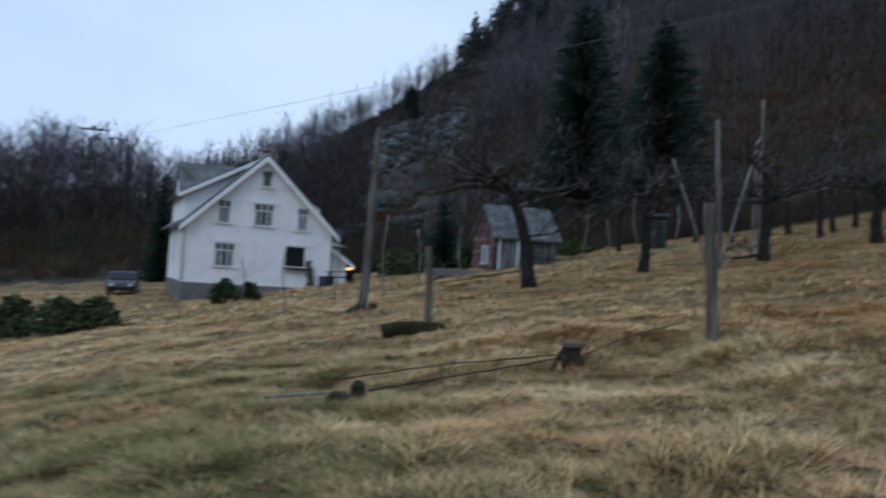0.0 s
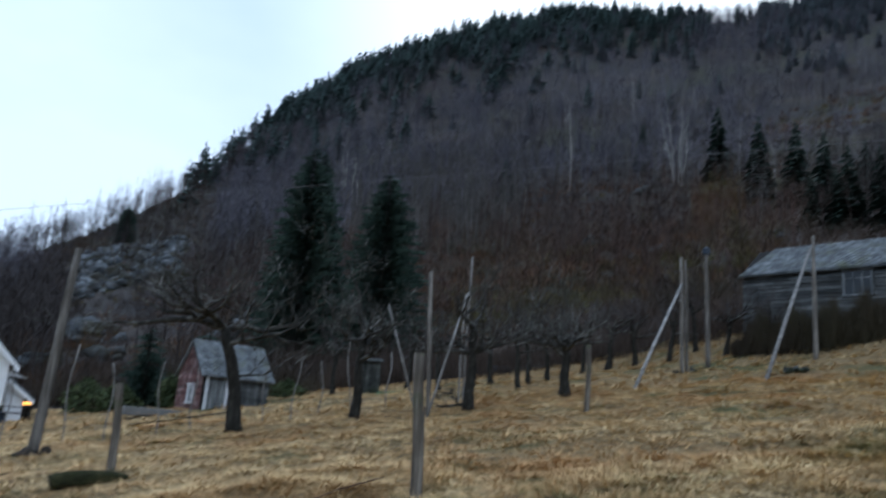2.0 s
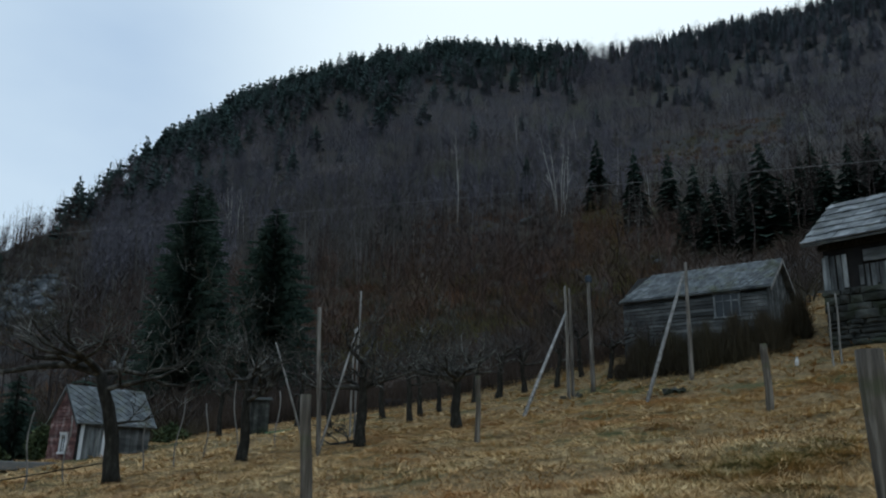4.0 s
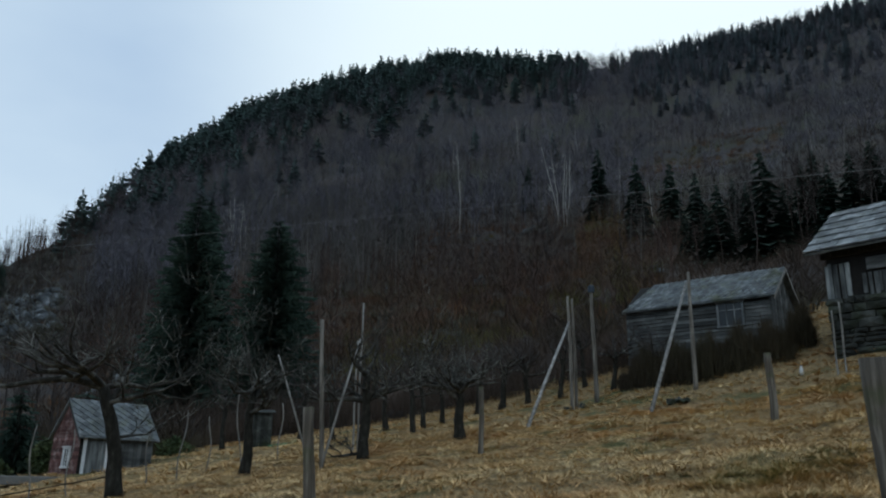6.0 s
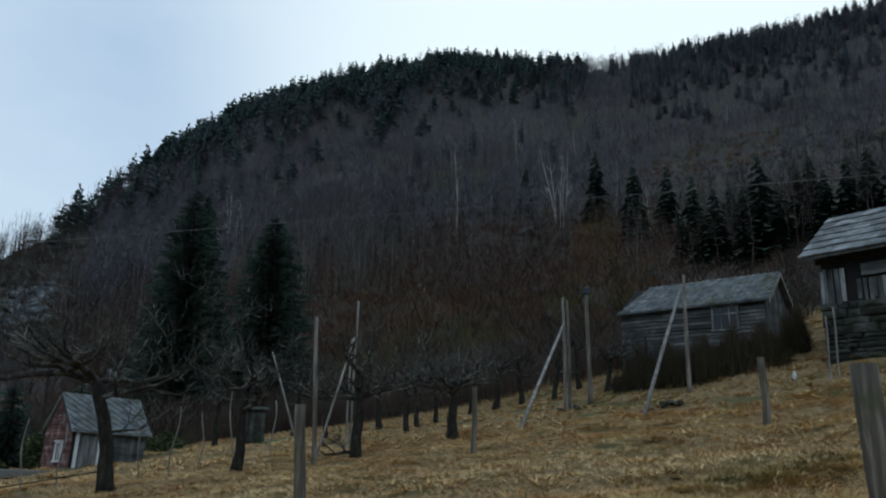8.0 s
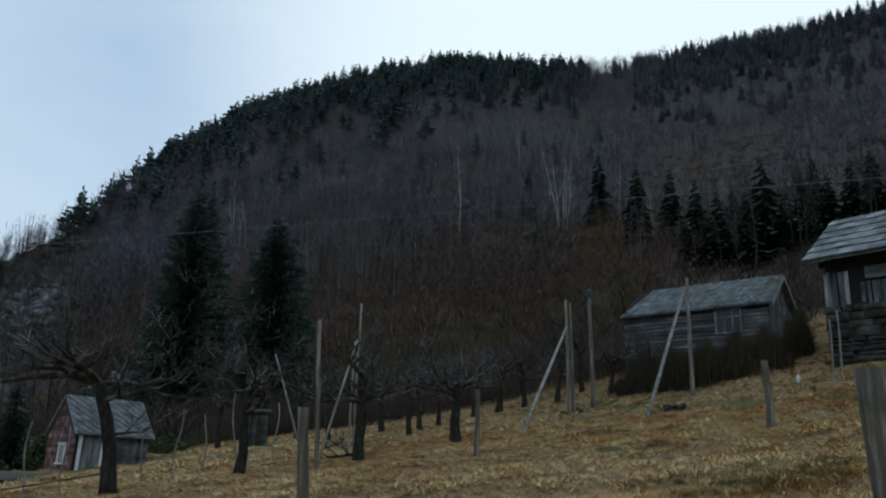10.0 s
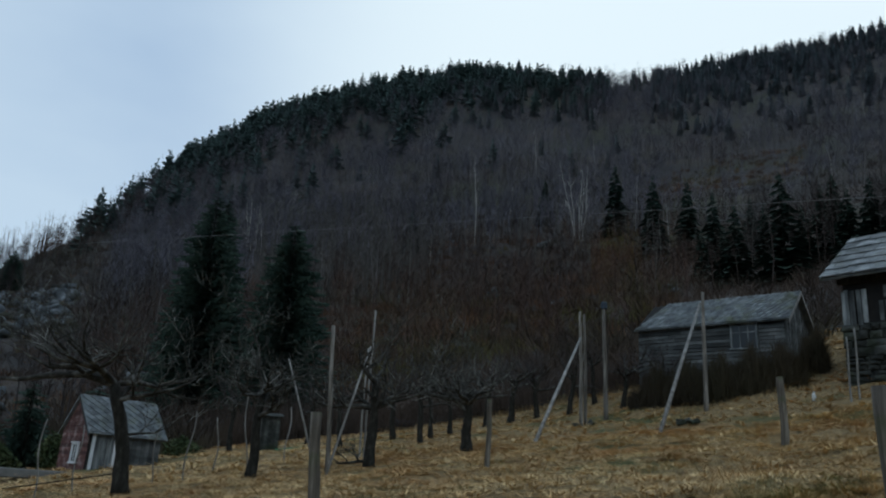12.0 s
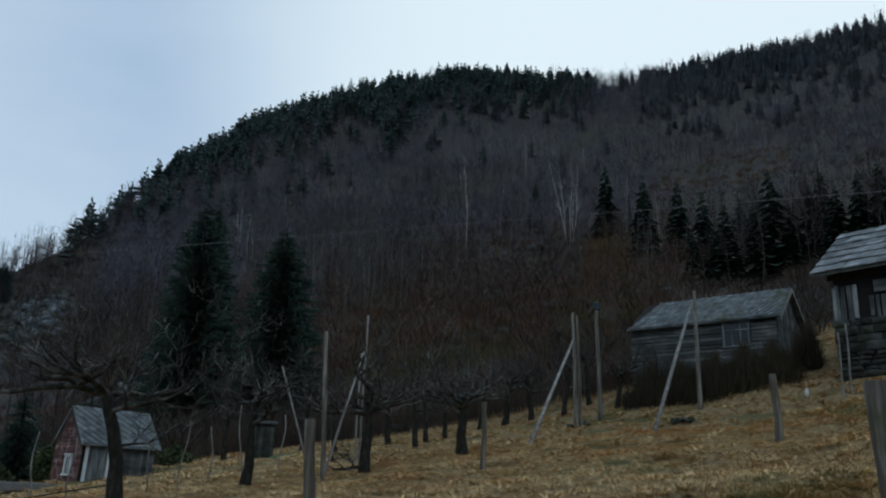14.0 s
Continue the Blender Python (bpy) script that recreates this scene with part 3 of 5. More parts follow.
stand("birch", BIRCH, on_slope(16, 12, 58, 0.25, 0.6), 11, 16, M_BIRCH, "slender leafless birch with a pale white trunk", "tree", SB)
DS = "dark spruces on the slope"
grown("slope_spruce", CONIFER, [(37.8, 215, 22, 1, 0), (40.5, 172, 19, 0.95, 0), (42.9, 163, 18, 1, 0), (44.6, 150, 15.5, 1, 0), (46.0, 111, 12, 1.15, 0), (49.1, 97, 13.8, 1.15, 0), (48.0, 139, 11.5, 1.1, 0), (51.6, 116, 11, 1.1, 0), (53.2, 96, 9.5, 1.2, 0), (54.6, 100, 10, 1.1, 0), (55.9, 111, 11, 1.1, 0), (22.7, 212, 13, 1.2, 0), (32.6, 242, 16, 1.1, 0), (47.1, 162, 12, 1, 0), (45.2, 118, 9, 1.1, 0), (50.4, 104, 9, 1.2, 0), (43.7, 128, 9, 1.1, 0), (52.4, 128, 13, 1, 0), (57.5, 105, 11, 1.1, 0), (59.5, 110, 12, 1, 0)], M_NEEDLE, "dark green spruce among leafless trees on the slope", "tree", DS)


# ---- the white farmhouse ----
def window(parent, x, z, w, h, cols, rows_, curtain=True, y=0.0, face=None, trim=None):
    """A casement in a wall that faces -y: casing, sill, glazing bars, panes."""
    trim = trim or M_WHITE
    win = new("window")
    win.parent, win.location = parent, (x, y, z)
    if face:
        win.rotation_euler = (0, 0, face)
    c = Soup()
    b = 0.08
    c.box((-w / 2 - b, -0.07, -h / 2), (-w / 2, 0.03, h / 2 + b))
    c.box((w / 2, -0.07, -h / 2), (w / 2 + b, 0.03, h / 2 + b))
    c.box((-w / 2, -0.068, h / 2), (w / 2, 0.03, h / 2 + b))
    c.box((-w / 2 - b - 0.05, -0.11, h / 2 + b), (w / 2 + b + 0.05, 0.03, h / 2 + b + 0.05))
    part("casing", c, trim, win)
    s = Soup()
    s.box((-w / 2 - b - 0.03, -0.12, -h / 2 - 0.08), (w / 2 + b + 0.03, 0.03, -h / 2))
    part("sill", s, trim, win)
    bars = [(-w / 2 + w * i / cols - 0.02, -h / 2, -w / 2 + w * i / cols + 0.02, h / 2) for i in range(1, cols)]
    bars += [(-w / 2, -h / 2, -w / 2 + 0.035, h / 2), (w / 2 - 0.035, -h / 2, w / 2, h / 2)]
    if rows_ > 1:
        bars.append((-w / 2 + 0.05, h * 0.2 - 0.025, w / 2 - 0.05, h * 0.2 + 0.025))
    for i, (x0, z0, x1, z1) in enumerate(bars):
        g = Soup()
        g.box((x0, -0.052 - 0.002 * i, z0), (x1, 0.0, z1))
        part("glazing_bar", g, trim, win)
    for i in range(cols):
        p = Soup()
        p.box((-w / 2 + w * i / cols + 0.01, -0.02, -h / 2), (-w / 2 + w * (i + 1) / cols - 0.01, -0.012, h / 2))
        part("pane", p, M_SKYGLASS if curtain else M_GLASS, win)
    if curtain:
        for sx in (-1, 1):
            k = Soup()
            wave = [(sx * (w / 2 - 0.04 - 0.014 * i), -0.026 - 0.008 * (i % 2)) for i in range(9)]
            k.add([(x, y, z) for z in (-h / 2 + 0.02, h * 0.16) for x, y in wave], [(i, i + 1, i + 10, i + 9) for i in range(8)])
            part("curtain", k, M_CURTAIN, win, "pale gathered curtain")
    return win


def farmhouse():
    base = spot(-19.32, 45.0)
    base.z = -0.2
    head = 24.7
    house = thing("farmhouse", pose(*base, 0, 2.0, head), "white timber farmhouse with slate roof and grey foundation", "house")
    W_, D_, EAVE, TOP = 8.0, 9.5, 3.42, 7.25
    mid = W_ / 2
    wall = Soup()
    wall.prism([(0, 0), (W_, 0), (W_, EAVE), (mid, TOP - 0.12), (0, EAVE)], 0, D_)
    body = part("wall", wall, M_WHITE, house, "white painted timber walls")
    # weatherboards on the front and the side wall
    slope = (TOP - EAVE) / mid
    board_rows = int(TOP / 0.17)
    for i in range(board_rows):
        z0, z1 = i * 0.17, i * 0.17 + 0.165
        inset = max(0.0, (z1 - EAVE) / slope)
        if W_ - 2 * inset < 0.6:
            break
        b = Soup()
        b.add([(inset, -0.028, z0), (W_ - inset, -0.028, z0), (W_ - inset, -0.012, z1), (inset, -0.012, z1), (inset, 0.0, z0), (W_ - inset, 0.0, z0), (W_ - inset, 0.0, z1), (inset, 0.0, z1)],
              [(0, 1, 2, 3), (1, 0, 4, 5), (2, 1, 5, 6), (3, 2, 6, 7), (0, 3, 7, 4)])
        part("weatherboard", b, M_WHITE, body)
        if z1 < EAVE:
            b = Soup()
            b.add([(-0.028, D_, z0), (-0.028, 0, z0), (-0.012, 0, z1), (-0.012, D_, z1), (0, D_, z0), (0, 0, z0), (0, 0, z1), (0, D_, z1)],
                  [(0, 1, 2, 3), (1, 0, 4, 5), (2, 1, 5, 6), (3, 2, 6, 7), (0, 3, 7, 4)])
            part("weatherboard", b, M_WHITE, body)
    f = Soup()
    f.box((-0.06, -0.06, -2.2), (W_ + 0.06, D_ + 0.06, -0.003))
    part("foundation", f, M_CONC, house, "grey concrete foundation")
    for x in (-0.045, W_ - 0.11):
        c = Soup()
        c.box((x, -0.05, 0), (x + 0.155, 0.1, EAVE))
        part("corner_board", c, M_WHITE, house)
    # roof slopes, eaves and bargeboards
    oh = 0.42
    for sx in (-1, 1):
        r = Soup()
        e = (mid + sx * (mid + oh), EAVE - oh * slope + 0.1)
        t = (mid, TOP + 0.1)
        quad = [(e[0], -oh, e[1]), (t[0], -oh, t[1]), (t[0], D_ + oh, t[1]), (e[0], D_ + oh, e[1])]
        r.slab(quad if sx > 0 else quad[::-1], -0.09 if sx > 0 else -0.09)
        part("roof_slope", r, M_SLATE, house, "grey slate roof slope")
        bb = Soup()
        drop = 0.30
        ring = [(e[0], e[1] - 0.10), (t[0], t[1] - 0.10), (t[0], t[1] - 0.10 - drop), (e[0], e[1] - 0.10 - drop)]
        bb.prism(ring if sx > 0 else ring[::-1], -oh - 0.03, -oh + 0.03)
        part("bargeboard", bb, M_WHITE, house)
        so = Soup()
        so.slab([(e[0], -oh + 0.03, e[1] - 0.2), (t[0], -oh + 0.03, t[1] - 0.2), (t[0], 0, t[1] - 0.2), (e[0], 0, e[1] - 0.2)], 0.02)
        part("soffit", so, M_WHITE, house)
        gu = Soup()
        gu.tube([(e[0] + sx * 0.06, -oh, e[1] - 0.06), (e[0] + sx * 0.06, D_ + oh, e[1] - 0.06)], [0.07, 0.07], 8)
        part("gutter", gu, M_CONC, house)
    for x, y in ((-0.10, -0.06), (W_ + 0.10, -0.06)):
        dp = Soup()
        dp.tube([(x - 0.25 if x < 0 else x + 0.25, y - 0.2, EAVE - 0.35), (x, y, EAVE - 0.75), (x, y, 0.05)], [0.045] * 3, 7)
        part("downpipe", dp, M_PALE, house)
    # long dormers on both slopes, set back from the gable
    for sx in (-1, 1):
        d = Soup()
        ex = mid + sx * (mid + 0.05 if sx < 0 else mid - 0.9)
        low, high = (4.95, TOP - 0.05) if sx < 0 else (4.75, TOP - 0.5)
        ring = [(ex, EAVE - 0.2), (mid, EAVE), (mid, high), (ex, low)]
        d.prism(ring if sx < 0 else ring[::-1], 1.5, D_ - 1.0)
        dm = part("dormer", d, M_WHITE, house, "white dormer on the roof slope")
        out = ex + sx * 0.42
        q = [(out, 1.1, low - 0.12), (mid, 1.1, high + 0.12), (mid, D_ - 0.8, high + 0.12), (out, D_ - 0.8, low - 0.12)]
        dr = Soup()
        dr.slab(q if sx > 0 else q[::-1], -0.08)
        part("dormer_roof", dr, M_SLATE, dm)
        fb = Soup()
        ring = [(q[0][0], q[0][2] - 0.02), (q[1][0], q[1][2] - 0.02), (q[1][0], q[1][2] - 0.24), (q[0][0], q[0][2] - 0.24)]
        fb.prism(ring if sx > 0 else ring[::-1], 1.04, 1.1)
        part("bargeboard", fb, M_WHITE, dm)
    # cross wing behind, its ridge at right angles to the gable
    cw = Soup()
    cw.box((0.06, 5.0, 3.0), (0.5, D_ - 0.6, 4.95))
    wing = part("wing", cw, M_WHITE, house, "white side wing")
    cr = Soup()
    cr.slab([(-0.1, 4.6, 4.9), (mid, 4.6, 4.9), (mid, 7.0, 7.25), (-0.1, 7.0, 7.25)], 0.1)
    cr.slab([(-0.1, 7.0, 7.25), (mid, 7.0, 7.25), (mid, 9.4, 4.9), (-0.1, 9.4, 4.9)], 0.1)
    part("wing_roof", cr, M_SLATE, wing)
    cg = Soup()
    cg.add([(0.06, 4.9, 4.9), (0.06, 9.1, 4.9), (0.06, 7.0, 7.1), (0.16, 4.9, 4.9), (0.16, 9.1, 4.9), (0.16, 7.0, 7.1)], [(0, 2, 1), (3, 4, 5), (0, 1, 4, 3), (1, 2, 5, 4), (2, 0, 3, 5)])
    part("wing_gable", cg, M_WHITE, wing)
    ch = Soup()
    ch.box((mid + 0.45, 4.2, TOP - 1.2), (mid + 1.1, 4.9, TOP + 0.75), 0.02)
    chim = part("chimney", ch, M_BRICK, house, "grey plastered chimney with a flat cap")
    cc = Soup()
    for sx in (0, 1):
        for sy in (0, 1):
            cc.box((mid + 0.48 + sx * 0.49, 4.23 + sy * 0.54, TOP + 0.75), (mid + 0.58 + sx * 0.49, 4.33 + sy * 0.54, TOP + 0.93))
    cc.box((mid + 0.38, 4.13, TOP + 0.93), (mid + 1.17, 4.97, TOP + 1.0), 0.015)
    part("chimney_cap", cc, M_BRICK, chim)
    for x, z, w, h, c, r in ((4.12, 6.0, 0.66, 0.86, 1, 1), (1.9, 3.97, 0.70, 1.2, 2, 2), (4.06, 3.95, 1.1, 1.16, 3, 2), (6.28, 3.9, 0.64, 1.22, 2, 2), (2.06, 1.6, 1.1, 1.22, 3, 2), (5.98, 1.75, 1.15, 1.12, 1, 1)):
        window(house, x, z, w, h, c, r, y=-0.03, curtain=z > 5 or c != 1)
    for y in (2.0, 5.6):
        window(house, -0.03, 1.7, 1.0, 1.3, 2, 2, y=y, face=-math.pi / 2)
    # lean-to with a lit lamp under its eave
    an = Soup()
    an.prism([(W_ + 0.02, -1.0), (W_ + 1.2, -1.0), (W_ + 1.2, 1.62), (W_ + 0.02, 2.45)], 0.5, 5.5)
    annex = part("annex", an, M_WHITE, house, "low white lean-to at the gable corner")
    ar = Soup()
    ar.slab([(W_ + 0.02, 0.2, 2.55), (W_ + 1.6, 0.2, 1.46), (W_ + 1.6, 5.8, 1.46), (W_ + 0.02, 5.8, 2.55)], -0.1)
    part("annex_roof", ar, M_SLATE, annex)
    af = Soup()
    af.prism([(W_ + 0.02, 2.53), (W_ + 0.02, 2.33), (W_ + 1.6, 1.24), (W_ + 1.6, 1.44)], 0.14, 0.2)
    part("fascia", af, M_WHITE, annex)
    ac = Soup()
    ac.box((W_ + 0.6, 5.52, -0.6), (W_ + 2.2, 8.6, 2.6))
    part("rear_porch", ac, M_BOARD, annex)
    ap = Soup()
    ap.slab([(W_ + 0.3, 5.0, 2.7), (W_ + 2.5, 5.0, 2.62), (W_ + 2.5, 8.8, 3.0), (W_ + 0.3, 8.8, 3.05)], -0.06)
    part("porch_roof", ap, M_PALE, annex)
    # solid near-black block where the passage lies in shade
    dr = Soup()
    dr.box((W_ + 1.21, 1.2, -0.6), (W_ + 1.9, 5.4, 1.3))
    part("passage_shade_block", dr, M_DARK, annex)
    lb = Soup()
    lb.box((W_ + 1.22, 0.52, 1.22), (W_ + 1.62, 0.66, 1.34), 0.02)
    part("wall_lamp", lb, M_LAMP, annex, "lit yellow lamp under the eave")
    # climbing plant beside the large window
    vine = Soup()
    for _ in range(500):
        x, z = random.gauss(6.85, 0.12), random.uniform(-0.6, 1.6)
        p = Vector((x + 0.1 * math.sin(z * 3), -0.10 - random.uniform(0, 0.15), z))
        d = Vector((random.uniform(-1, 1), random.uniform(-0.5, 0.5), random.uniform(-1, 1))) * 0.09
        e = Vector((d.z, 0.02, -d.x)) * 0.6
        vine.add([p - d, p + e, p + d], [(0, 1, 2)])
    part("climbing_plant", vine, M_SHRUB, house, "thin climbing plant on the wall")
    fb = Soup()
    fb.box((5.35, -0.36, 1.02), (6.6, -0.13, 1.14), 0.02)
    part("flower_box", fb, M_RED, house, "reddish flower box under the window")
    return house


farmhouse()


# ---- old farm buildings: shed, hay barn, store barn ----
def slates(roof, a, b, c, d, cols, rows_, thick=0.03, diamond=False, material=None):
    """Single slates on the roof quad a (low start), b (low end), c (high end), d (high start); diamond lays them on their points."""
    a, b, c, d = (Vector(p) for p in (a, b, c, d))
    n = (b - a).cross(d - a).normalized()
    at = lambda u, v: (a.lerp(b, u)).lerp(d.lerp(c, u), v)
    for j in range(rows_):
        for i in range(cols):
            s = Soup()
            if diamond:
                u, v = (i + 0.5 + 0.5 * (j % 2)) / cols, (j + 0.5) / rows_
                du, dv = 0.47 / cols, 0.96 / rows_
                if u + du > 1.001:
                    continue
                lift = n * (thick + random.uniform(0, 0.012))
                s.slab([at(u, max(0, v - dv)) + lift * 1.7, at(u + du, v) + lift, at(u, min(1, v + dv)) + n * 0.006, at(u - du, v) + lift], thick)
            else:
                off = 0.5 * (j % 2)
                u0, u1 = max(0, (i - off) / cols), min(1, (i + 1 - off) / cols)
                v0, v1 = j / rows_, min(1.0, (j + 1.25) / rows_)
                p = [at(u0, v0), at(u1, v0), at(u1, v1), at(u0, v1)]
                along = (p[1] - p[0]).normalized() * 0.012
                down = (p[0] - p[3]).normalized() * random.uniform(-0.04, 0.04)
                lift = n * (thick + random.uniform(0, 0.018))
                s.slab([p[0] + along + down + lift * 1.6, p[1] - along + down + lift * 1.6, p[2] - along + n * 0.008, p[3] + along + n * 0.008], thick)
            part("slate", s, material or M_SLATE, roof)


def store_shed():
    """Small shed with red board gable, slate roof and a pale door front."""
    base = spot(2.42, 38.6)
    m = pose(base.x, base.y, 1.12, 0, 1.5, 20)
    shed = thing("garden_shed", m, "small old shed with faded red boards and slate roof", "shed")
    w, d, eave, top = 3.3, 2.9, 1.72, 3.2
    b = Soup()
    b.add([(0, 0, -0.9), (w, 0, -0.9), (w, d, -0.9), (0, d, -0.9), (0, 0, eave), (w, 0, eave), (w, d, eave), (0, d, eave), (0, d / 2, top), (w, d / 2, top)],
          [(3, 2, 1, 0), (0, 1, 5, 4), (2, 3, 7, 6), (1, 2, 6, 9, 5), (3, 0, 4, 8, 7), (4, 5, 9, 8), (6, 7, 8, 9)])
    body = part("wall", b, M_DARK, shed)
    for i in range(22):
        z = -0.2 + i * 0.155
        half = d / 2 if z < eave else (top - z - 0.15) / (top - eave) * d / 2
        if half > 0.1:
            s = Soup()
            lap = random.uniform(0.0, 0.012)
            s.add([(-0.045 - lap, d / 2 - half, z), (-0.045 - lap, d / 2 + half, z), (-0.012, d / 2 + half, z + 0.15), (-0.012, d / 2 - half, z + 0.15),
                   (0, d / 2 - half, z), (0, d / 2 + half, z), (0, d / 2 + half, z + 0.15), (0, d / 2 - half, z + 0.15)],
                  [(3, 2, 1, 0), (5, 4, 0, 1), (6, 5, 1, 2), (7, 6, 2, 3), (4, 7, 3, 0)])
            part("board", s, M_RED, body)
    x = 1.3
    while x < w - 0.05:
        bw = min(random.uniform(0.16, 0.26), w - x)
        s = Soup()
        s.box((x, -0.03 - random.uniform(0, 0.015), -0.3), (x + bw - 0.012, 0, eave - 0.06))
        part("board", s, M_BOARD, body)
        x += bw
    quad = [(-0.16, -0.26, eave - 0.24), (w + 0.2, -0.26, eave - 0.24), (w + 0.2, d / 2, top), (-0.16, d / 2, top)]
    roof = part("roof", Soup_quad(quad, 0.06), M_SLATE, shed, "pale grey roof of diamond slates")
    up = Vector((0, -0.012, 0.022))
    slates(roof, *(Vector(q) + up for q in quad), 9, 11, 0.02, diamond=True)
    back = Soup()
    back.slab([(-0.16, d / 2, top), (w + 0.2, d / 2, top), (w + 0.2, d + 0.26, eave - 0.24), (-0.16, d + 0.26, eave - 0.24)], 0.06)
    part("roof_back", back, M_SLATE, shed)
    verge = Soup()
    verge.slab([(-0.18, -0.28, eave - 0.28), (-0.18, d / 2, top - 0.04), (-0.18, d / 2, top - 0.20), (-0.18, -0.28, eave - 0.42)], 0.03)
    part("bargeboard", verge, M_BOARD, shed)
    door = Soup()
    door.box((0.28, -0.02, -0.3), (1.12, 0.0, 1.46))
    dd = part("door", door, M_BLEACH, shed, "grey weathered plank door")
    for k in range(5):
        plank = Soup()
        plank.box((0.285 + k * 0.167, -0.045, -0.28), (0.285 + k * 0.167 + 0.155, -0.02, 1.45))
        part("door_plank", plank, M_BLEACH, dd)
    for x in (0.14, 1.13):
        f = Soup()
        f.box((x, -0.07, -0.3), (x + 0.13, 0.0, 1.52))
        part("door_frame", f, M_PALEP, dd, "white door post")
    window(shed, -0.05, 0.62, 0.5, 0.72, 2, 1, curtain=False, y=d / 2 - 0.35, face=-math.pi / 2, trim=M_PALEP)
    edge = Soup()
    edge.box((-3.4, -0.5, -0.35), (-0.35, 0.3, 0.02), 0.04)
    single("stone_ledge", edge, M_CONC, m @ pose(0, 0.1, -0.2), "low grey concrete ledge beside the shed", "ledge")


def Soup_quad(quad, thick):
    s = Soup()
    s.slab(quad, thick)
    return s


def hay_barn():
    """Long low barn of silvered boards with slate roof."""
    right, left = spot(48.8, 43.0), spot(39.3, 45.8)
    along = (right - left)
    along.z = 0
    L = along.length
    ang = math.degrees(math.atan2(along.y, along.x))
    z0 = 7.0
    barn = thing("hay_barn", pose(left.x, left.y, z0, 0, 0, ang), "long low barn of silver-grey boards with slate roof", "barn")
    eave, top, d = 3.25, 4.85, 4.2
    b = Soup()
    b.add([(0, 0, -2), (L, 0, -2), (L, d, -2), (0, d, -2), (0, 0, eave), (L, 0, eave), (L, d, eave), (0, d, eave), (0, d / 2, top - 0.1), (L, d / 2, top - 0.1)],
          [(3, 2, 1, 0), (0, 1, 5, 4), (2, 3, 7, 6), (1, 2, 6, 9, 5), (3, 0, 4, 8, 7), (4, 5, 9, 8), (6, 7, 8, 9)])
    body = part("wall", b, M_DARK, barn)
    wx, ww, wz0, wz1 = L - 2.0, 1.25, 1.65, 2.8
    z = 0.0
    while z < eave - 0.08:
        for x0, x1 in ((0.0, wx - ww / 2 - 0.1), (wx + ww / 2 + 0.1, L)) if wz0 - 0.2 < z < wz1 else ((0.0, L),):
            cut = x0 + (x1 - x0) * random.uniform(0.3, 0.7)
            for p, q in ((x0, cut), (cut + 0.01, x1)):
                s = Soup()
                t = random.uniform(0.0, 0.03)
                s.add([(p, -0.05 - t, z), (q, -0.05 - t, z), (q, -0.015, z + 0.19), (p, -0.015, z + 0.19), (p, 0, z), (q, 0, z), (q, 0, z + 0.19), (p, 0, z + 0.19)],
                      [(0, 1, 2, 3), (1, 0, 4, 5), (2, 1, 5, 6), (3, 2, 6, 7), (0, 3, 7, 4)])
                part("board", s, M_BOARD, body)
        z += 0.2
    for i in range(18):
        s = Soup()
        y0 = i * d / 18
        h = eave + (top - eave) * (1 - abs(y0 + 0.1 - d / 2) / (d / 2)) - 0.2
        s.box((L, y0, 0.2), (L + 0.03 + 0.015 * (i % 2), y0 + d / 18 - 0.015, h))
        part("board", s, M_BOARD, body)
    window(barn, wx, (wz0 + wz1) / 2, ww, 1.15, 3, 2, curtain=False, y=-0.05, trim=M_BLEACH)
    o = 0.35
    quad = [(-0.15, -o, eave - 0.3), (L + 0.35, -o, eave - 0.3), (L + 0.35, d / 2, top), (0.9, d / 2, top)]
    roof = part("roof", Soup_quad(quad, 0.08), M_SLATE, barn, "weathered grey slate roof, slightly sagging")
    up = Vector((0, -0.012, 0.025))
    slates(roof, *(Vector(p) + up for p in quad), 24, 11, 0.02, diamond=True)
    part("roof_back", Soup_quad([(0.9, d / 2, top), (L + 0.35, d / 2, top), (L + 0.35, d + o, eave - 0.3), (-0.15, d + o, eave - 0.3)], 0.08), M_SLATE, barn)
    part("roof_hip", Soup_quad([(-0.15, -o, eave - 0.3), (0.9, d / 2, top), (0.9, d / 2 + 0.02, top), (-0.15, d + o, eave - 0.3)], 0.05), M_SLATE, barn)
    bb = Soup()
    for s0, s1 in (((-o, eave - 0.34), (d / 2, top - 0.04)), ((d / 2, top - 0.04), (d + o, eave - 0.34))):
        bb.add([(L + 0.33, s0[0], s0[1]), (L + 0.33, s1[0], s1[1]), (L + 0.33, s1[0], s1[1] - 0.2), (L + 0.33, s0[0], s0[1] - 0.2), (L + 0.37, s0[0], s0[1]), (L + 0.37, s1[0], s1[1]), (L + 0.37, s1[0], s1[1] - 0.2), (L + 0.37, s0[0], s0[1] - 0.2)],
               [(0, 1, 2, 3), (7, 6, 5, 4), (0, 4, 5, 1), (2, 6, 7, 3), (1, 5, 6, 2), (3, 7, 4, 0)])
    part("bargeboard", bb, M_PALE, barn)


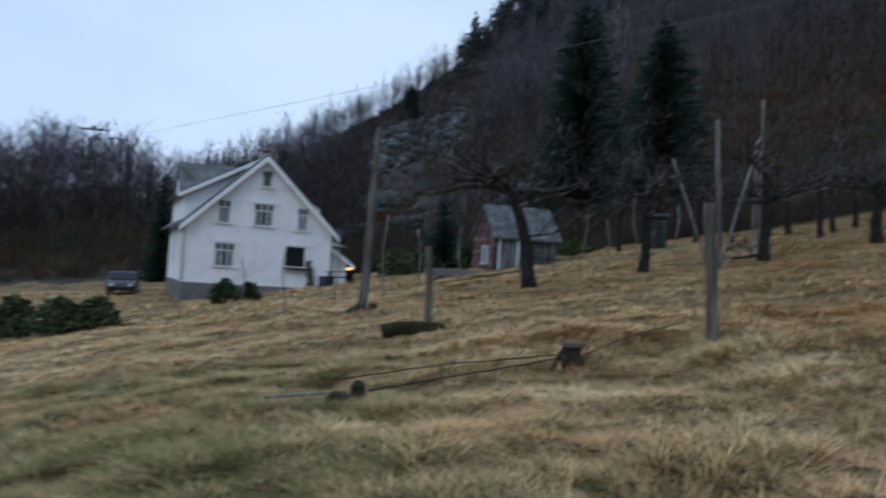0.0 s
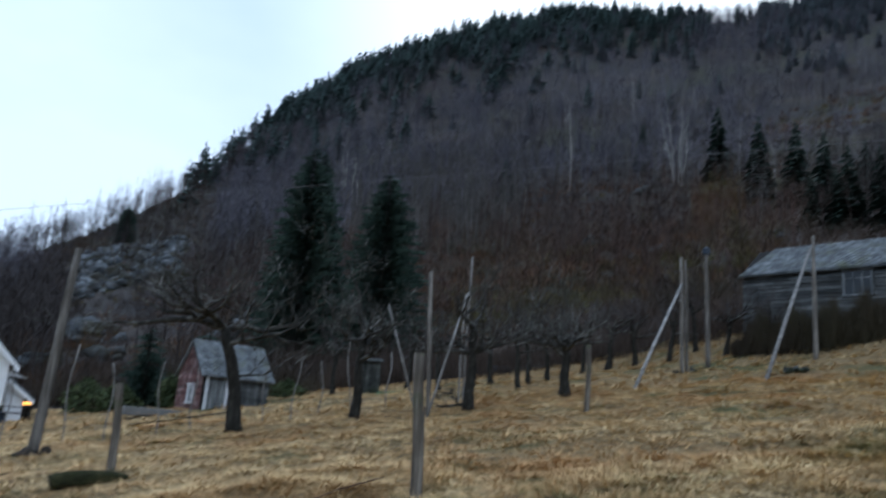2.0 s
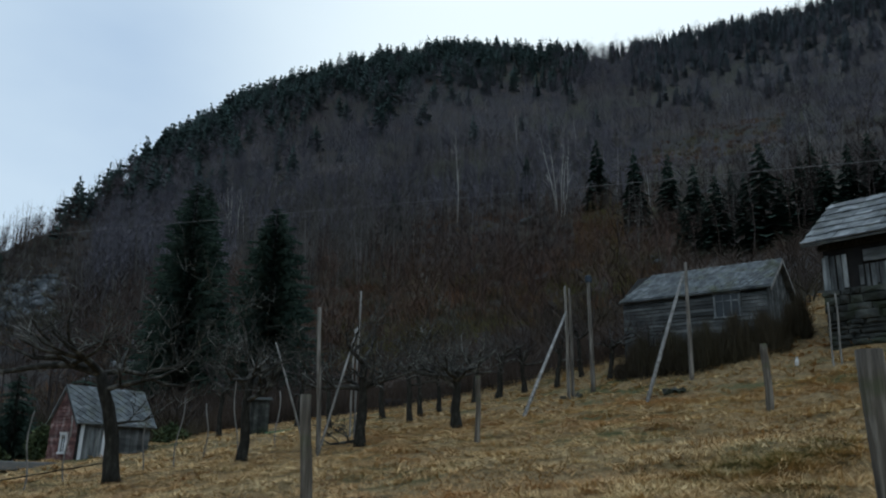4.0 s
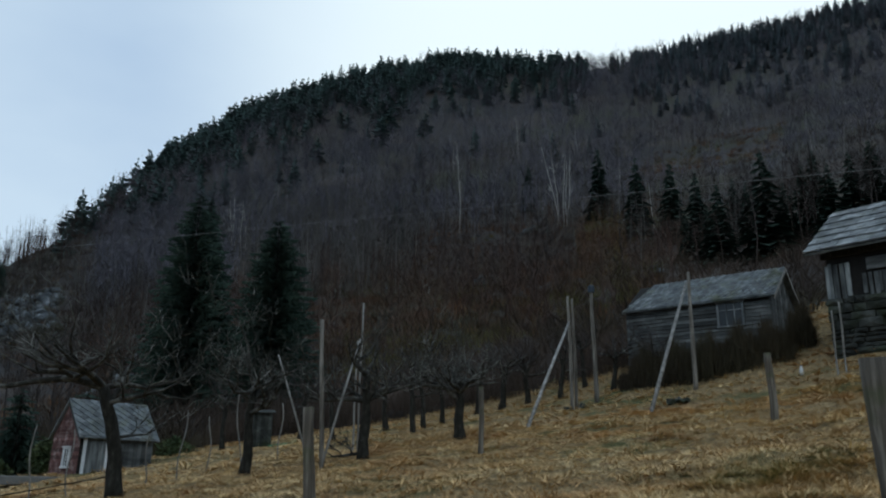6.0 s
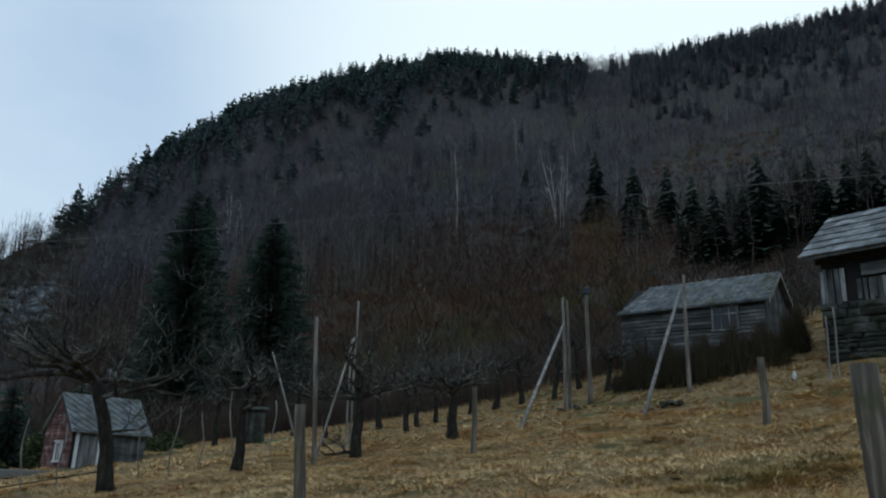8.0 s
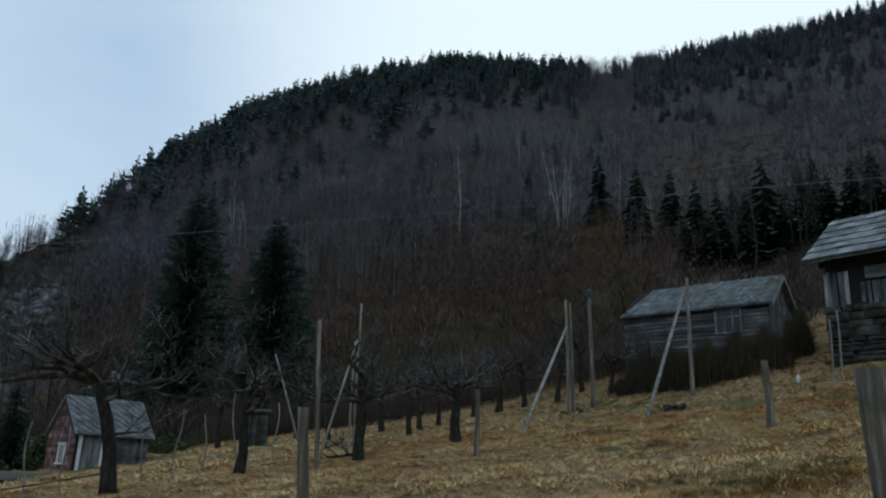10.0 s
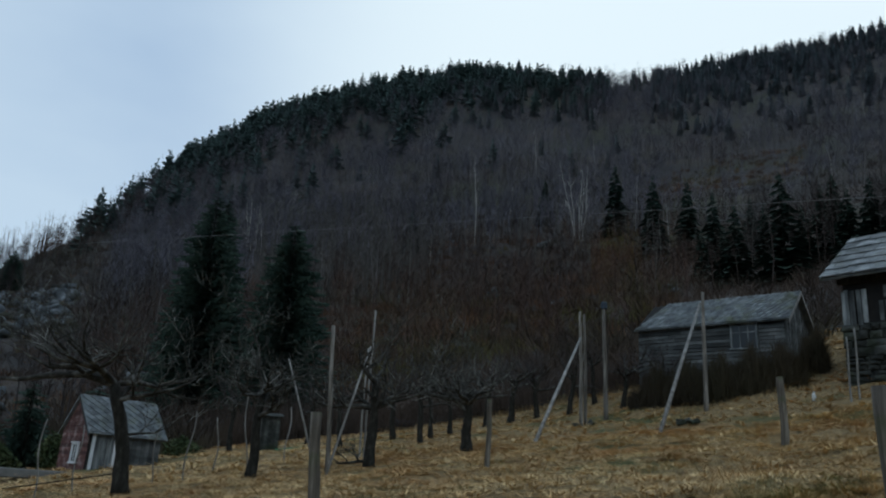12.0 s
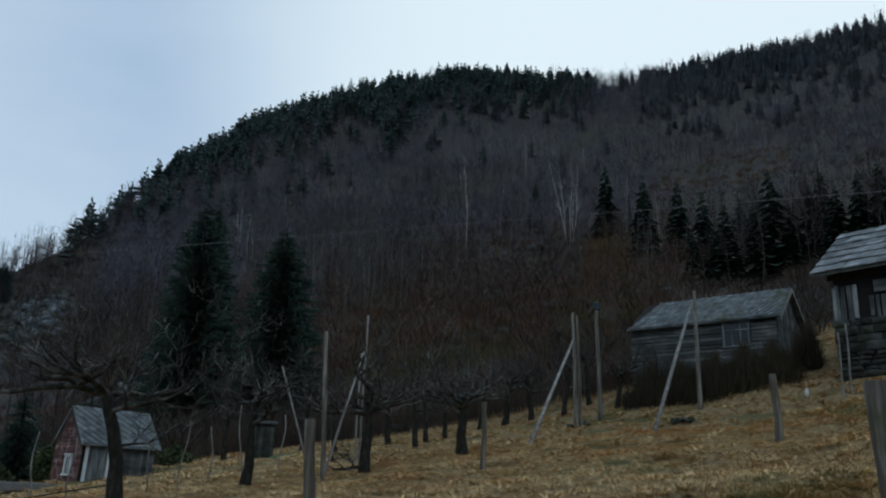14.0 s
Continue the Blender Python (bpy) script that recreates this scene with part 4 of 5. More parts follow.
def store_barn():
    """Taller barn on a dry stone base, with big slabs on the roof and gappy upright boards."""
    left, right = spot(51.3, 36.6), spot(63.0, 34.2)
    along = right - left
    along.z = 0
    u = along.normalized()
    start = left + u * 0.65
    L = along.length - 0.65
    ang = math.degrees(math.atan2(u.y, u.x))
    z0 = 8.35
    barn = thing("store_barn", pose(start.x, start.y, z0, 0, 0, ang), "old store barn with slab roof on a dry stone base", "barn")
    d, eave, top = 5.2, 2.05, 4.35
    st = Soup()
    st.box((-0.02, 0.25, -3.2), (L, d, 0.0))
    base = part("stone_base", st, M_FIELDSTONE, barn, "dry stone base of dark field stones")
    z = -2.4
    while z < -0.05:
        x, h = -0.05, random.uniform(0.12, 0.36)
        h = min(h, -0.02 - z)
        while x < L - 0.1:
            w = random.uniform(0.22, 1.0)
            s = Soup()
            k = lambda: random.uniform(-0.05, 0.05)
            y = random.uniform(0.0, 0.2)
            s.add([(x + k() + 0.02, y + 0.05, z + 0.02), (x + w + k(), y + 0.05, z + 0.02), (x + w + k(), y + 0.05, z + h + k()), (x + 0.02 + k(), y + 0.05, z + h + k()),
                   (x, 0.4, z), (x + w, 0.4, z), (x + w, 0.4, z + h), (x, 0.4, z + h), (x + w * 0.5, y - 0.02, z + h * 0.5)],
                  [(0, 1, 8), (1, 2, 8), (2, 3, 8), (3, 0, 8), (1, 0, 4, 5), (2, 1, 5, 6), (3, 2, 6, 7), (0, 3, 7, 4)])
            part("stone", s, M_FIELDSTONE, base)
            x += w + 0.02
        z += h + 0.015
    # solid core, coloured near-black as the shade inside and under the eave
    core = Soup()
    core.add([(0.05, 0.3, 0), (L, 0.3, 0), (L, d, 0), (0.05, d, 0), (0.05, 0.3, eave), (L, 0.3, eave), (L, d, eave), (0.05, d, eave), (0.05, d / 2, top - 0.12), (L, d / 2, top - 0.12)],
             [(3, 2, 1, 0), (0, 1, 5, 4), (2, 3, 7, 6), (1, 2, 6, 9, 5), (3, 0, 4, 8, 7), (4, 5, 9, 8), (6, 7, 8, 9)])
    body = part("wall", core, M_DARK, barn, "near-black core for the shaded interior behind gappy boards")
    x = 0.0
    while x < L:
        w = random.uniform(0.12, 0.22)
        if not (1.05 < x < 1.40 or 3.3 < x < 4.3):
            s = Soup()
            y = random.uniform(0.0, 0.06)
            high = eave - 0.62 + random.uniform(-0.05, 0.05) if x < 1.2 else 0.85
            s.box((x, 0.16 + y, random.uniform(-0.12, 0.05)), (x + w, 0.19 + y, high))
            part("board", s, M_BLEACH, body)
        x += w + random.choice((0.01, 0.03, 0.08))
    # plate in dark bark colour, which adds to the shadow band below the roof
    beam = Soup()
    beam.box((-0.1, 0.1, eave - 0.35), (L, 0.3, eave - 0.12), 0.02)
    part("wall_plate", beam, M_BARK, barn)
    sh = Soup()
    sh.box((1.7, 0.12, 0.95), (2.9, 0.17, 1.45), 0.01)
    part("shutter", sh, M_BOARD, body, "grey board shutter")
    o = 0.55
    quad = [(-0.5, -o, eave - 0.16), (L, -o, eave - 0.16), (L, d / 2, top), (-0.35, d / 2, top)]
    roof = part("roof", Soup_quad(quad, 0.1), M_SLATE, barn, "roof of large grey stone slabs")
    up = Vector((0, -0.015, 0.03))
    slates(roof, *(Vector(p) + up for p in quad), 11, 6, 0.045, material=M_SLAB)
    part("roof_back", Soup_quad([(-0.35, d / 2, top), (L, d / 2, top), (L, d + o, eave - 0.35), (-0.75, d + o, eave - 0.35)], 0.1), M_SLATE, barn)


store_shed()
hay_barn()
store_barn()


# ---- posts, poles and stakes ----
def post(name, az, r, tall, thick, label, group, lean=(0.0, 0.0), material=None, square=False, sink=0.3, taper=0.16, wobble=0.0):
    p = spot(az, r)
    s = Soup()
    n = 9
    pts = [(lean[0] * u * tall + max(0.012, wobble * 0.06) * math.sin(u * 7 + az), lean[1] * u * tall + 0.012 * math.cos(u * 5 + az), -sink + (tall + sink) * u) for u in (i / (n - 1) for i in range(n))]
    rad = [thick * (1.08 - taper * i / (n - 1)) for i in range(n)]
    s.tube(pts, rad, 5 if square else 9, rough=0.05)
    return single(name, s, material or M_POST, Matrix.Translation(p) @ pose(0, 0, 0, 0, 0, -az), label, "post" if "stake" not in name else "stake", group, smooth=not square)


FP = "grey fence posts on the meadow"
post("fence_post", 17.35, 9.9, 1.70, 0.072, "thick grey weathered fence post, split top, mossy foot", FP, (-0.048, 0))
post("fence_post", -2.52, 15.95, 1.52, 0.075, "leaning grey wooden fence post beside a mossy log", FP, (-0.045, 0))
post("fence_post", 28.9, 21.3, 1.76, 0.070, "brown wooden fence post with a split top", FP, (0.01, 0))
post("fence_post", 48.42, 22.5, 1.74, 0.10, "short brown fence post standing alone on the slope", FP, (-0.02, 0))
post("fence_post", 54.92, 6.5, 1.43, 0.105, "thick dark fence post close to the path", FP, (-0.03, 0))
post("leaning_pole", -7.27, 21.9, 5.10, 0.125, "tall weathered pole leaning over dark dug earth", "tall poles", (0.062, 0.02), material=M_POLE, taper=0.4)
post("tall_pole", 36.99, 40.2, 5.55, 0.115, "tall grey pole with a metal cap", "tall poles", (-0.012, 0), material=M_POLE, taper=0.4)
post("tall_pole", 35.32, 37.6, 5.3, 0.085, "tall grey pole propped by a strut", "tall poles", (-0.012, 0), material=M_POLE, taper=0.4)
post("tall_pole", 35.62, 37.9, 5.2, 0.078, "tall grey pole paired with another", "tall poles", (-0.012, 0), material=M_POLE, taper=0.4)
post("tall_pole", 43.61, 37.3, 5.3, 0.10, "tall brown pole propped by a strut", "tall poles", (0.008, 0), material=M_POLE, taper=0.4)
post("tall_pole", 17.95, 24.8, 4.4, 0.075, "slim tall pole among the apple trees", "tall poles", (-0.045, 0), material=M_POLE, taper=0.3)


def strut(az, r, az2, r2, dz2, thick, label):
    a, b = spot(az, r, -0.2), spot(az2, r2)
    b.z += dz2
    s = Soup()
    s.tube([(0, 0, 0), (b - a) * 0.5 + Vector((0, 0, 0.04)), b - a], [thick, thick * 0.9, thick * 0.75], 8, 0.05)
    return single("prop_strut", s, M_PALE, Matrix.Translation(a), label, "strut", "slanting props", smooth=True)


strut(31.95, 29.9, 35.25, 37.5, 4.05, 0.075, "pale slanting prop leaned against a tall pole")
strut(40.42, 29.8, 43.5, 37.2, 4.85, 0.08, "slanting prop leaned against a tall brown pole")
strut(17.7, 24.0, 20.3, 25.0, 3.7, 0.042, "slanting stick leaned into an apple tree")
strut(17.3, 24.6, 14.6, 25.2, 3.4, 0.036, "slanting bleached stick under an apple bough")
cap = Soup()
cap.tube([(0, 0, 0), (0, 0, 0.3), (0, 0, 0.36)], [0.17, 0.17, 0.08], 10)
single("pole_cap", cap, M_BLUE, Matrix.Translation(spot(36.99, 40.2, 5.48) + Vector((-0.05, 0.03, 0))), "blue-grey cap on a tall pole", "pole cap")

ST = "thin bleached stakes in a row"
for az, r, tall, lean in ((-15.48, 28.98, 2.0, -0.02), (-12.74, 25.53, 2.1, 0.0), (-9.05, 26.19, 2.3, 0.02), (-5.77, 26.75, 2.9, 0.03), (-3.12, 25.93, 2.3, -0.02), (-0.2, 26.3, 2.2, 0.0), (1.98, 26.29, 1.9, 0.0), (6.52, 27.42, 1.9, 0.02), (8.47, 27.77, 2.2, 0.08), (10.45, 29.3, 1.8, -0.02), (12.5, 27.0, 2.6, -0.08), (15.0, 29.0, 1.9, 0.02)):
    post("stake", az, r, tall, 0.020, "thin bleached wooden stake in the grass", ST, (lean, 0), M_PALE, wobble=1.0)
for az, r, tall in ((20.3, 27.2, 5.0), (20.0, 29.5, 4.0), (52.4, 33.0, 2.4), (52.9, 33.2, 2.6)):
    post("stake", az, r, tall, 0.035, "tall bare stake standing upright", "tall stakes", (0.01, 0), M_PALE)


# ---- apple trees ----
def grow(wood_, twig, p, d, length, radius, depth, droop, rng_):
    """One bough and its offshoots: thick wood goes to one mesh, twigs to another."""
    n = 4 if depth > 1 else 3
    pts, rad = [p.copy()], [radius]
    q, dd = p.copy(), d.normalized()
    for i in range(n):
        dd = (dd + Vector((rng_.uniform(-1, 1), rng_.uniform(-1, 1), rng_.uniform(-1, 1))) * 0.36 + Vector((0, 0, -droop if i < n - 1 else 0.25))).normalized()
        q = q + dd * length / n
        pts.append(q.copy())
        rad.append(radius * (1 - 0.72 * (i + 1) / n))
    (wood_ if depth > 1 else twig).tube(pts, rad, 6 if depth > 2 else (5 if depth > 1 else 3), cap=False)
    if depth == 0:
        return
    kids = {3: 4, 2: 5, 1: 3}[depth]
    for k in range(kids):
        i = rng_.randrange(1, n + 1)
        side = Vector((rng_.uniform(-1, 1), rng_.uniform(-1, 1), rng_.uniform(-0.15, 0.9))).normalized()
        nd = (dd * 0.55 + side).normalized()
        grow(wood_, twig, pts[i], nd, length * rng_.uniform(0.42, 0.80), max(0.009, rad[i] * 0.68), depth - 1, droop * 0.6, rng_)


def apple_tree(az, r, trunk_h, radius, bend, limbs, reach, seed, label, depth=3, twig_mat=None):
    """bend: how far the trunk leans sideways; limbs: (bearing, rise, length) of the main boughs, x across and y away from the path."""
    rng_ = random.Random(seed)
    tree = thing("apple_tree", Matrix.Translation(spot(az, r)) @ pose(0, 0, 0, 0, 0, -az), label, "tree", "bare apple trees")
    tr = Soup()
    n = 8
    pts = [Vector((bend * (u ** 1.6) * trunk_h + 0.03 * math.sin(9 * u + seed), 0.03 * math.cos(7 * u + seed), -0.25 + (trunk_h + 0.25) * u)) for u in (i / (n - 1) for i in range(n))]
    rad = [radius * (1.35 if i == 0 else 1.12 if i == 1 else 1 - 0.32 * i / (n - 1)) for i in range(n)]
    tr.tube(pts, rad, 10, 0.10)
    part("trunk", tr, M_BARK, tree, smooth=True)
    for at, bearing, rise, length, thick in limbs:
        wd, tw = Soup(), Soup()
        p = pts[min(n - 1, max(1, round(at * (n - 1))))]
        d = Vector((math.cos(bearing), math.sin(bearing), rise))
        grow(wd, tw, p, d, length * reach, radius * thick, depth, 0.03, rng_)
        bough = part("bough", wd, M_PITCH, tree, "gnarled grey bough", smooth=True)
        tagged(part("twig_mass", tw, twig_mat or M_TWIG, bough, "thin pale lichened twigs"), kind="stuff")
    return tree


def ring_limbs(count, seed, rise=0.5, length=1.0):
    q = random.Random(seed)
    return [(q.uniform(0.7, 1.0), 6.283 * k / count + q.uniform(-0.4, 0.4), q.uniform(rise - 0.3, rise + 0.5), q.uniform(0.8, 1.2) * length, q.uniform(0.42, 0.6)) for k in range(count)]


apple_tree(4.88, 23.2, 2.75, 0.21, -0.20, [(1.0, 3.25, 0.45, 2.3, 0.6), (1.0, 2.7, 1.0, 1.9, 0.5), (0.95, 0.2, 0.35, 1.8, 0.4), (1.0, 3.9, 0.5, 1.9, 0.45), (0.9, 0.9, 0.7, 1.7, 0.4), (1.0, 4.6, 0.6, 1.6, 0.45), (0.8, 5.7, 0.5, 1.6, 0.35), (0.55, 0.1, 0.15, 1.3, 0.2)], 1.35, 3, "bare apple tree with a bent trunk and long sideways boughs")
apple_tree(12.85, 25.1, 2.5, 0.155, 0.03, ring_limbs(7, 12, 0.45, 1.55) + [(0.95, 1.9, 1.6, 2.2, 0.4)], 1.2, 5, "bare apple tree with pale lichened twigs over a straight trunk")
apple_tree(20.75, 25.2, 2.5, 0.175, 0.02, ring_limbs(6, 21, 0.6, 1.25) + [(0.2, 3.1, 0.32, 1.1, 0.35), (0.75, 0.1, 0.5, 1.4, 0.45)], 1.2, 9, "bare pruned apple tree with one low bough")
apple_tree(27.4, 28.8, 1.9, 0.20, 0.0, ring_limbs(9, 33, 0.55, 1.75), 1.15, 14, "broad bare apple tree with a short thick trunk")
for i, (az, r, h, rad_) in enumerate(((22.21, 40.67, 2.2, 0.15), (24.18, 35.86, 2.4, 0.14), (24.9, 40.12, 2.6, 0.13), (26.24, 43.5, 2.5, 0.14), (30.41, 47.5, 2.4, 0.20), (32.21, 47.8, 2.3, 0.17), (18.6, 38.0, 2.2, 0.13), (34.5, 46.0, 2.2, 0.16), (38.2, 44.0, 2.0, 0.15), (41.0, 41.5, 1.6, 0.15), (16.4, 44.0, 2.4, 0.14), (28.6, 45.5, 2.4, 0.13), (11.2, 46.0, 2.6, 0.15), (36.2, 47.5, 2.6, 0.15))):
    apple_tree(az, r, h, rad_, random.uniform(-0.15, 0.15), ring_limbs(6, 50 + i, 0.7, 1.35), 1.2, 70 + i, "bare dark fruit tree in the orchard behind", depth=2, twig_mat=M_WOODS)


# ---- large conifers and evergreen shrubs ----
def spruce(az, r, tall, wide, seed, label, low=0.05):
    rng_ = random.Random(seed)
    tree = thing("spruce", Matrix.Translation(spot(az, r, -0.2)), label, "tree", "dark spruces above the orchard")
    t = Soup()
    t.tube([(0, 0, 0), (0, 0, tall * 0.5), (0, 0, tall)], [0.28, 0.16, 0.02], 7)
    part("trunk", t, M_BARK, tree)
    c = Soup()
    layers = int(tall * 2.5)
    for k in range(layers):
        u = low + (1 - low) * (k + 0.5) / layers
        reach = wide * (1 - u) ** 0.55 + 0.15
        count = int(8 + 14 * (1 - u))
        turn = rng_.uniform(0, 6.28)
        for j in range(count):
            a = turn + 6.283 * j / count + rng_.uniform(-0.2, 0.2)
            L = reach * rng_.uniform(0.62, 1.12)
            d, n = Vector((math.cos(a), math.sin(a), 0)), Vector((-math.sin(a), math.cos(a), 0))
            z = u * tall + rng_.uniform(-0.25, 0.25)
            at = lambda s: d * L * s + Vector((0, 0, z - L * (0.34 * s - 0.16 * s * s)))
            steps = max(3, int(L / 0.42))
            for q in range(steps):
                s = (q + 0.5) / steps
                p = at(s)
                w = (0.36 + 0.55 * (1 - s)) * min(1.2, L * 0.6) * rng_.uniform(0.75, 1.25)
                fwd = d * w * 0.75
                hang = Vector((0, 0, -w * rng_.uniform(0.25, 0.7)))
                c.add([p - d * 0.12, p + fwd + n * w + hang, p + fwd * 0.35 + n * w * 0.2], [(0, 1, 2)])
                c.add([p - d * 0.12, p + fwd - n * w + hang, p + fwd * 0.35 - n * w * 0.2], [(0, 1, 2)])
                c.add([p, p + d * 0.3 * w + hang * 1.3, p + d * w * 1.1 + hang * 0.3], [(0, 1, 2)])
    part("crown", c, M_NEEDLE, tree, "dense drooping needle sprays")
    return tree


spruce(8.4, 70, 19.0, 4.5, 1, "tall dark spruce with drooping tiers of branches")
spruce(14.1, 70, 16.6, 4.9, 2, "dense dark conical spruce above the orchard")
spruce(9.2, 77, 19.6, 3.4, 3, "slimmer spruce half hidden behind its neighbour")
spruce(11.2, 79, 8.0, 2.2, 8, "smaller spruce between two tall ones")
spruce(-3.7, 250, 12.0, 4.2, 4, "lone spruce on the skyline")
spruce(-20.6, 72, 9.5, 1.6, 5, "narrow spruce rising behind the farmhouse")
spruce(2.6, 50, 4.4, 1.5, 6, "small green conifer beside the shed")
spruce(-1.2, 47, 4.6, 1.7, 7, "green conifer at the edge of the yard")


def shrub(az, r, wide, tall, seed, label, count=1500, material=None, leaf=0.07):
    rng_ = random.Random(seed)
    s = Soup()
    for _ in range(count):
        a, u, v = rng_.uniform(0, 6.283), rng_.random() ** 0.5, rng_.random()
        bulge = math.sqrt(max(0.05, 1 - (2 * v - 0.8) ** 2 * 0.6)) * (0.82 + 0.18 * math.sin(3 * a + 5 * v))
        p = Vector((math.cos(a) * u * wide * bulge, math.sin(a) * u * wide * bulge, v * tall * (1 - 0.35 * u * u)))
        d = Vector((rng_.uniform(-1, 1), rng_.uniform(-1, 1), rng_.uniform(-0.3, 1))) * leaf * 1.6
        e = Vector((rng_.uniform(-1, 1), rng_.uniform(-1, 1), rng_.uniform(-1, 1))) * leaf
        s.add([p, p + d + e, p + d * 2, p + d - e], [(0, 1, 2), (0, 2, 3)])
    for k in range(7):
        a = 0.9 * k
        s.tube([(0, 0, -0.15), (math.cos(a) * wide * 0.35, math.sin(a) * wide * 0.35, tall * 0.75)], [0.025, 0.008], 4)
    return single("shrub", s, material or M_SHRUB, Matrix.Translation(spot(az, r)), label, "shrub", "evergreen shrubs")


shrub(-27.0, 31, 1.15, 1.25, 1, "dense green shrub in the low corner of the meadow")
shrub(-24.8, 31.6, 1.05, 1.15, 2, "green shrub beside another in the meadow")
shrub(-29.6, 33, 1.2, 1.6, 3, "green shrub with brownish shoots")
shrub(-16.55, 38.6, 0.85, 1.15, 4, "olive green shrub against the house foundation")
shrub(-14.86, 40.0, 0.6, 0.95, 5, "small green shrub against the house foundation")
shrub(-4.6, 47, 1.5, 1.9, 6, "dark evergreen shrub at the yard edge", 1800)
shrub(-2.7, 45, 1.3, 1.4, 7, "dark low evergreen shrub beside the yard", 1600)
shrub(0.6, 44.5, 0.9, 1.8, 8, "dark green bush next to the shed")
shrub(8.2, 45, 1.2, 1.0, 9, "low olive bush behind the stakes", 900)


def twig_hedge(name, places, tall, wide, count, seed, material, label, category):
    """A thicket of fine bare shoots along a line of bearings and distances."""
    g = np.random.default_rng(seed)
    k = g.uniform(0, len(places) - 1.001, count)
    i, t = k.astype(int), k % 1
    P = np.array(places)
    az = P[i, 0] * (1 - t) + P[i + 1, 0] * t
    r = P[i, 1] * (1 - t) + P[i + 1, 1] * t + g.normal(0, wide * 0.45, count)
    x, y = r * np.sin(np.radians(az)), r * np.cos(np.radians(az))
    top = tall * g.uniform(0.55, 1.05, count) * (0.72 + 0.16 * np.sin(az * 3) + 0.12 * np.sin(az * 7.3 + 1) + 0.1 * np.sin(az * 17)) * np.minimum(1, 0.35 + 1.2 * np.minimum(k, len(places) - 1 - k))
    z = height(x, y)
    z0 = z + top * g.uniform(-0.1, 0.7, count)
    b = np.stack([x, y, z0], -1)
    e = b + np.stack([g.normal(0, 0.22, count), g.normal(0, 0.22, count), (z + top - z0) * g.uniform(0.5, 1.1, count)], -1)
    a = g.uniform(0, 6.28, count)
    n = np.stack([np.cos(a), np.sin(a), np.zeros(count)], -1) * 0.014
    v = np.stack([b - n, b + n, e], 1).reshape(-1, 3)
    return stuff(name, v, np.arange(count * 3).reshape(-1, 3), material, label, category)


twig_hedge("bare_hedge", [(38.6, 43.0), (41, 41.2), (44, 40.0), (47, 39.5), (50, 39.5)], 2.5, 1.3, 26000, 3, M_HEDGE, "dark brown leafless hedge in front of the barn", "hedge")
twig_hedge("bare_thicket", [(49.3, 40.5), (50.2, 41.5), (51.3, 41.0)], 2.6, 1.0, 6000, 4, M_HEDGE, "dark brown leafless thicket between the barns", "hedge")
twig_hedge("orchard_thicket", [(9, 50), (14, 54), (19, 55), (24, 56), (30, 54), (36, 52), (40, 50)], 3.2, 2.7, 13000, 5, M_BUSH, "brown leafless scrub along the orchard edge", "scrub")
twig_hedge("yard_scrub", [(-5, 55), (0, 49), (3, 47), (8, 49)], 3.0, 2.2, 6000, 6, M_BUSH, "brown leafless scrub behind the shed", "scrub")

# ---- scree and rock on the slope ----
def stone_template(seed):
    """An angular block: the hull of a few points on a squashed ball."""
    q = random.Random(seed)
    bm = bmesh.new()
    for _ in range(11):
        p = Vector((q.gauss(0, 1), q.gauss(0, 1), q.gauss(0, 1))).normalized() * 0.55
        bm.verts.new((p.x * q.uniform(0.9, 1.3), p.y, p.z * 0.75))
    hull = bmesh.ops.convex_hull(bm, input=bm.verts)
    bmesh.ops.delete(bm, geom=[e for e in hull["geom_interior"] if isinstance(e, bmesh.types.BMVert)], context="VERTS")
    bmesh.ops.triangulate(bm, faces=bm.faces)
    bm.verts.index_update()
    v, f = np.array([tuple(p.co) for p in bm.verts]), np.array([[p.index for p in t.verts] for t in bm.faces])
    bm.free()
    return v, f


STONES = [stone_template(i) for i in range(8)]


def rocks(name, az0, az1, r0, r1, count, small, large, label):
    az, r = rng.uniform(az0, az1, count), rng.uniform(r0, r1, count)
    x, y = r * np.sin(np.radians(az)), r * np.cos(np.radians(az))
    size = small + (large - small) * rng.uniform(0, 1, count) ** 2.2
    v, f = scatter(STONES, np.stack([x, y, height(x, y) + 0.15 * size], -1), size, np.ones(count), rng)
    return stuff(name, v, f, M_ROCK, label, "rocks")


rocks("scree_boulders", -6.2, 0.2, 165, 242, 420, 1.0, 4.6, "heap of blue-grey scree boulders on the slope")
rocks("lower_boulders", -10.0, -3.0, 84, 130, 60, 0.8, 3.4, "grey boulders above the farmhouse")
rocks("yard_boulders", -2.5, 2.5, 52, 66, 60, 0.5, 1.8, "grey boulders behind the shed")
rocks("slope_boulders", 3.0, 6.5, 95, 135, 60, 1.0, 3.2, "grey boulders beside the spruces")
rocks("scattered_rocks", 14.0, 52.0, 110, 260, 90, 0.8, 3.0, "scattered grey rocks among the trees")


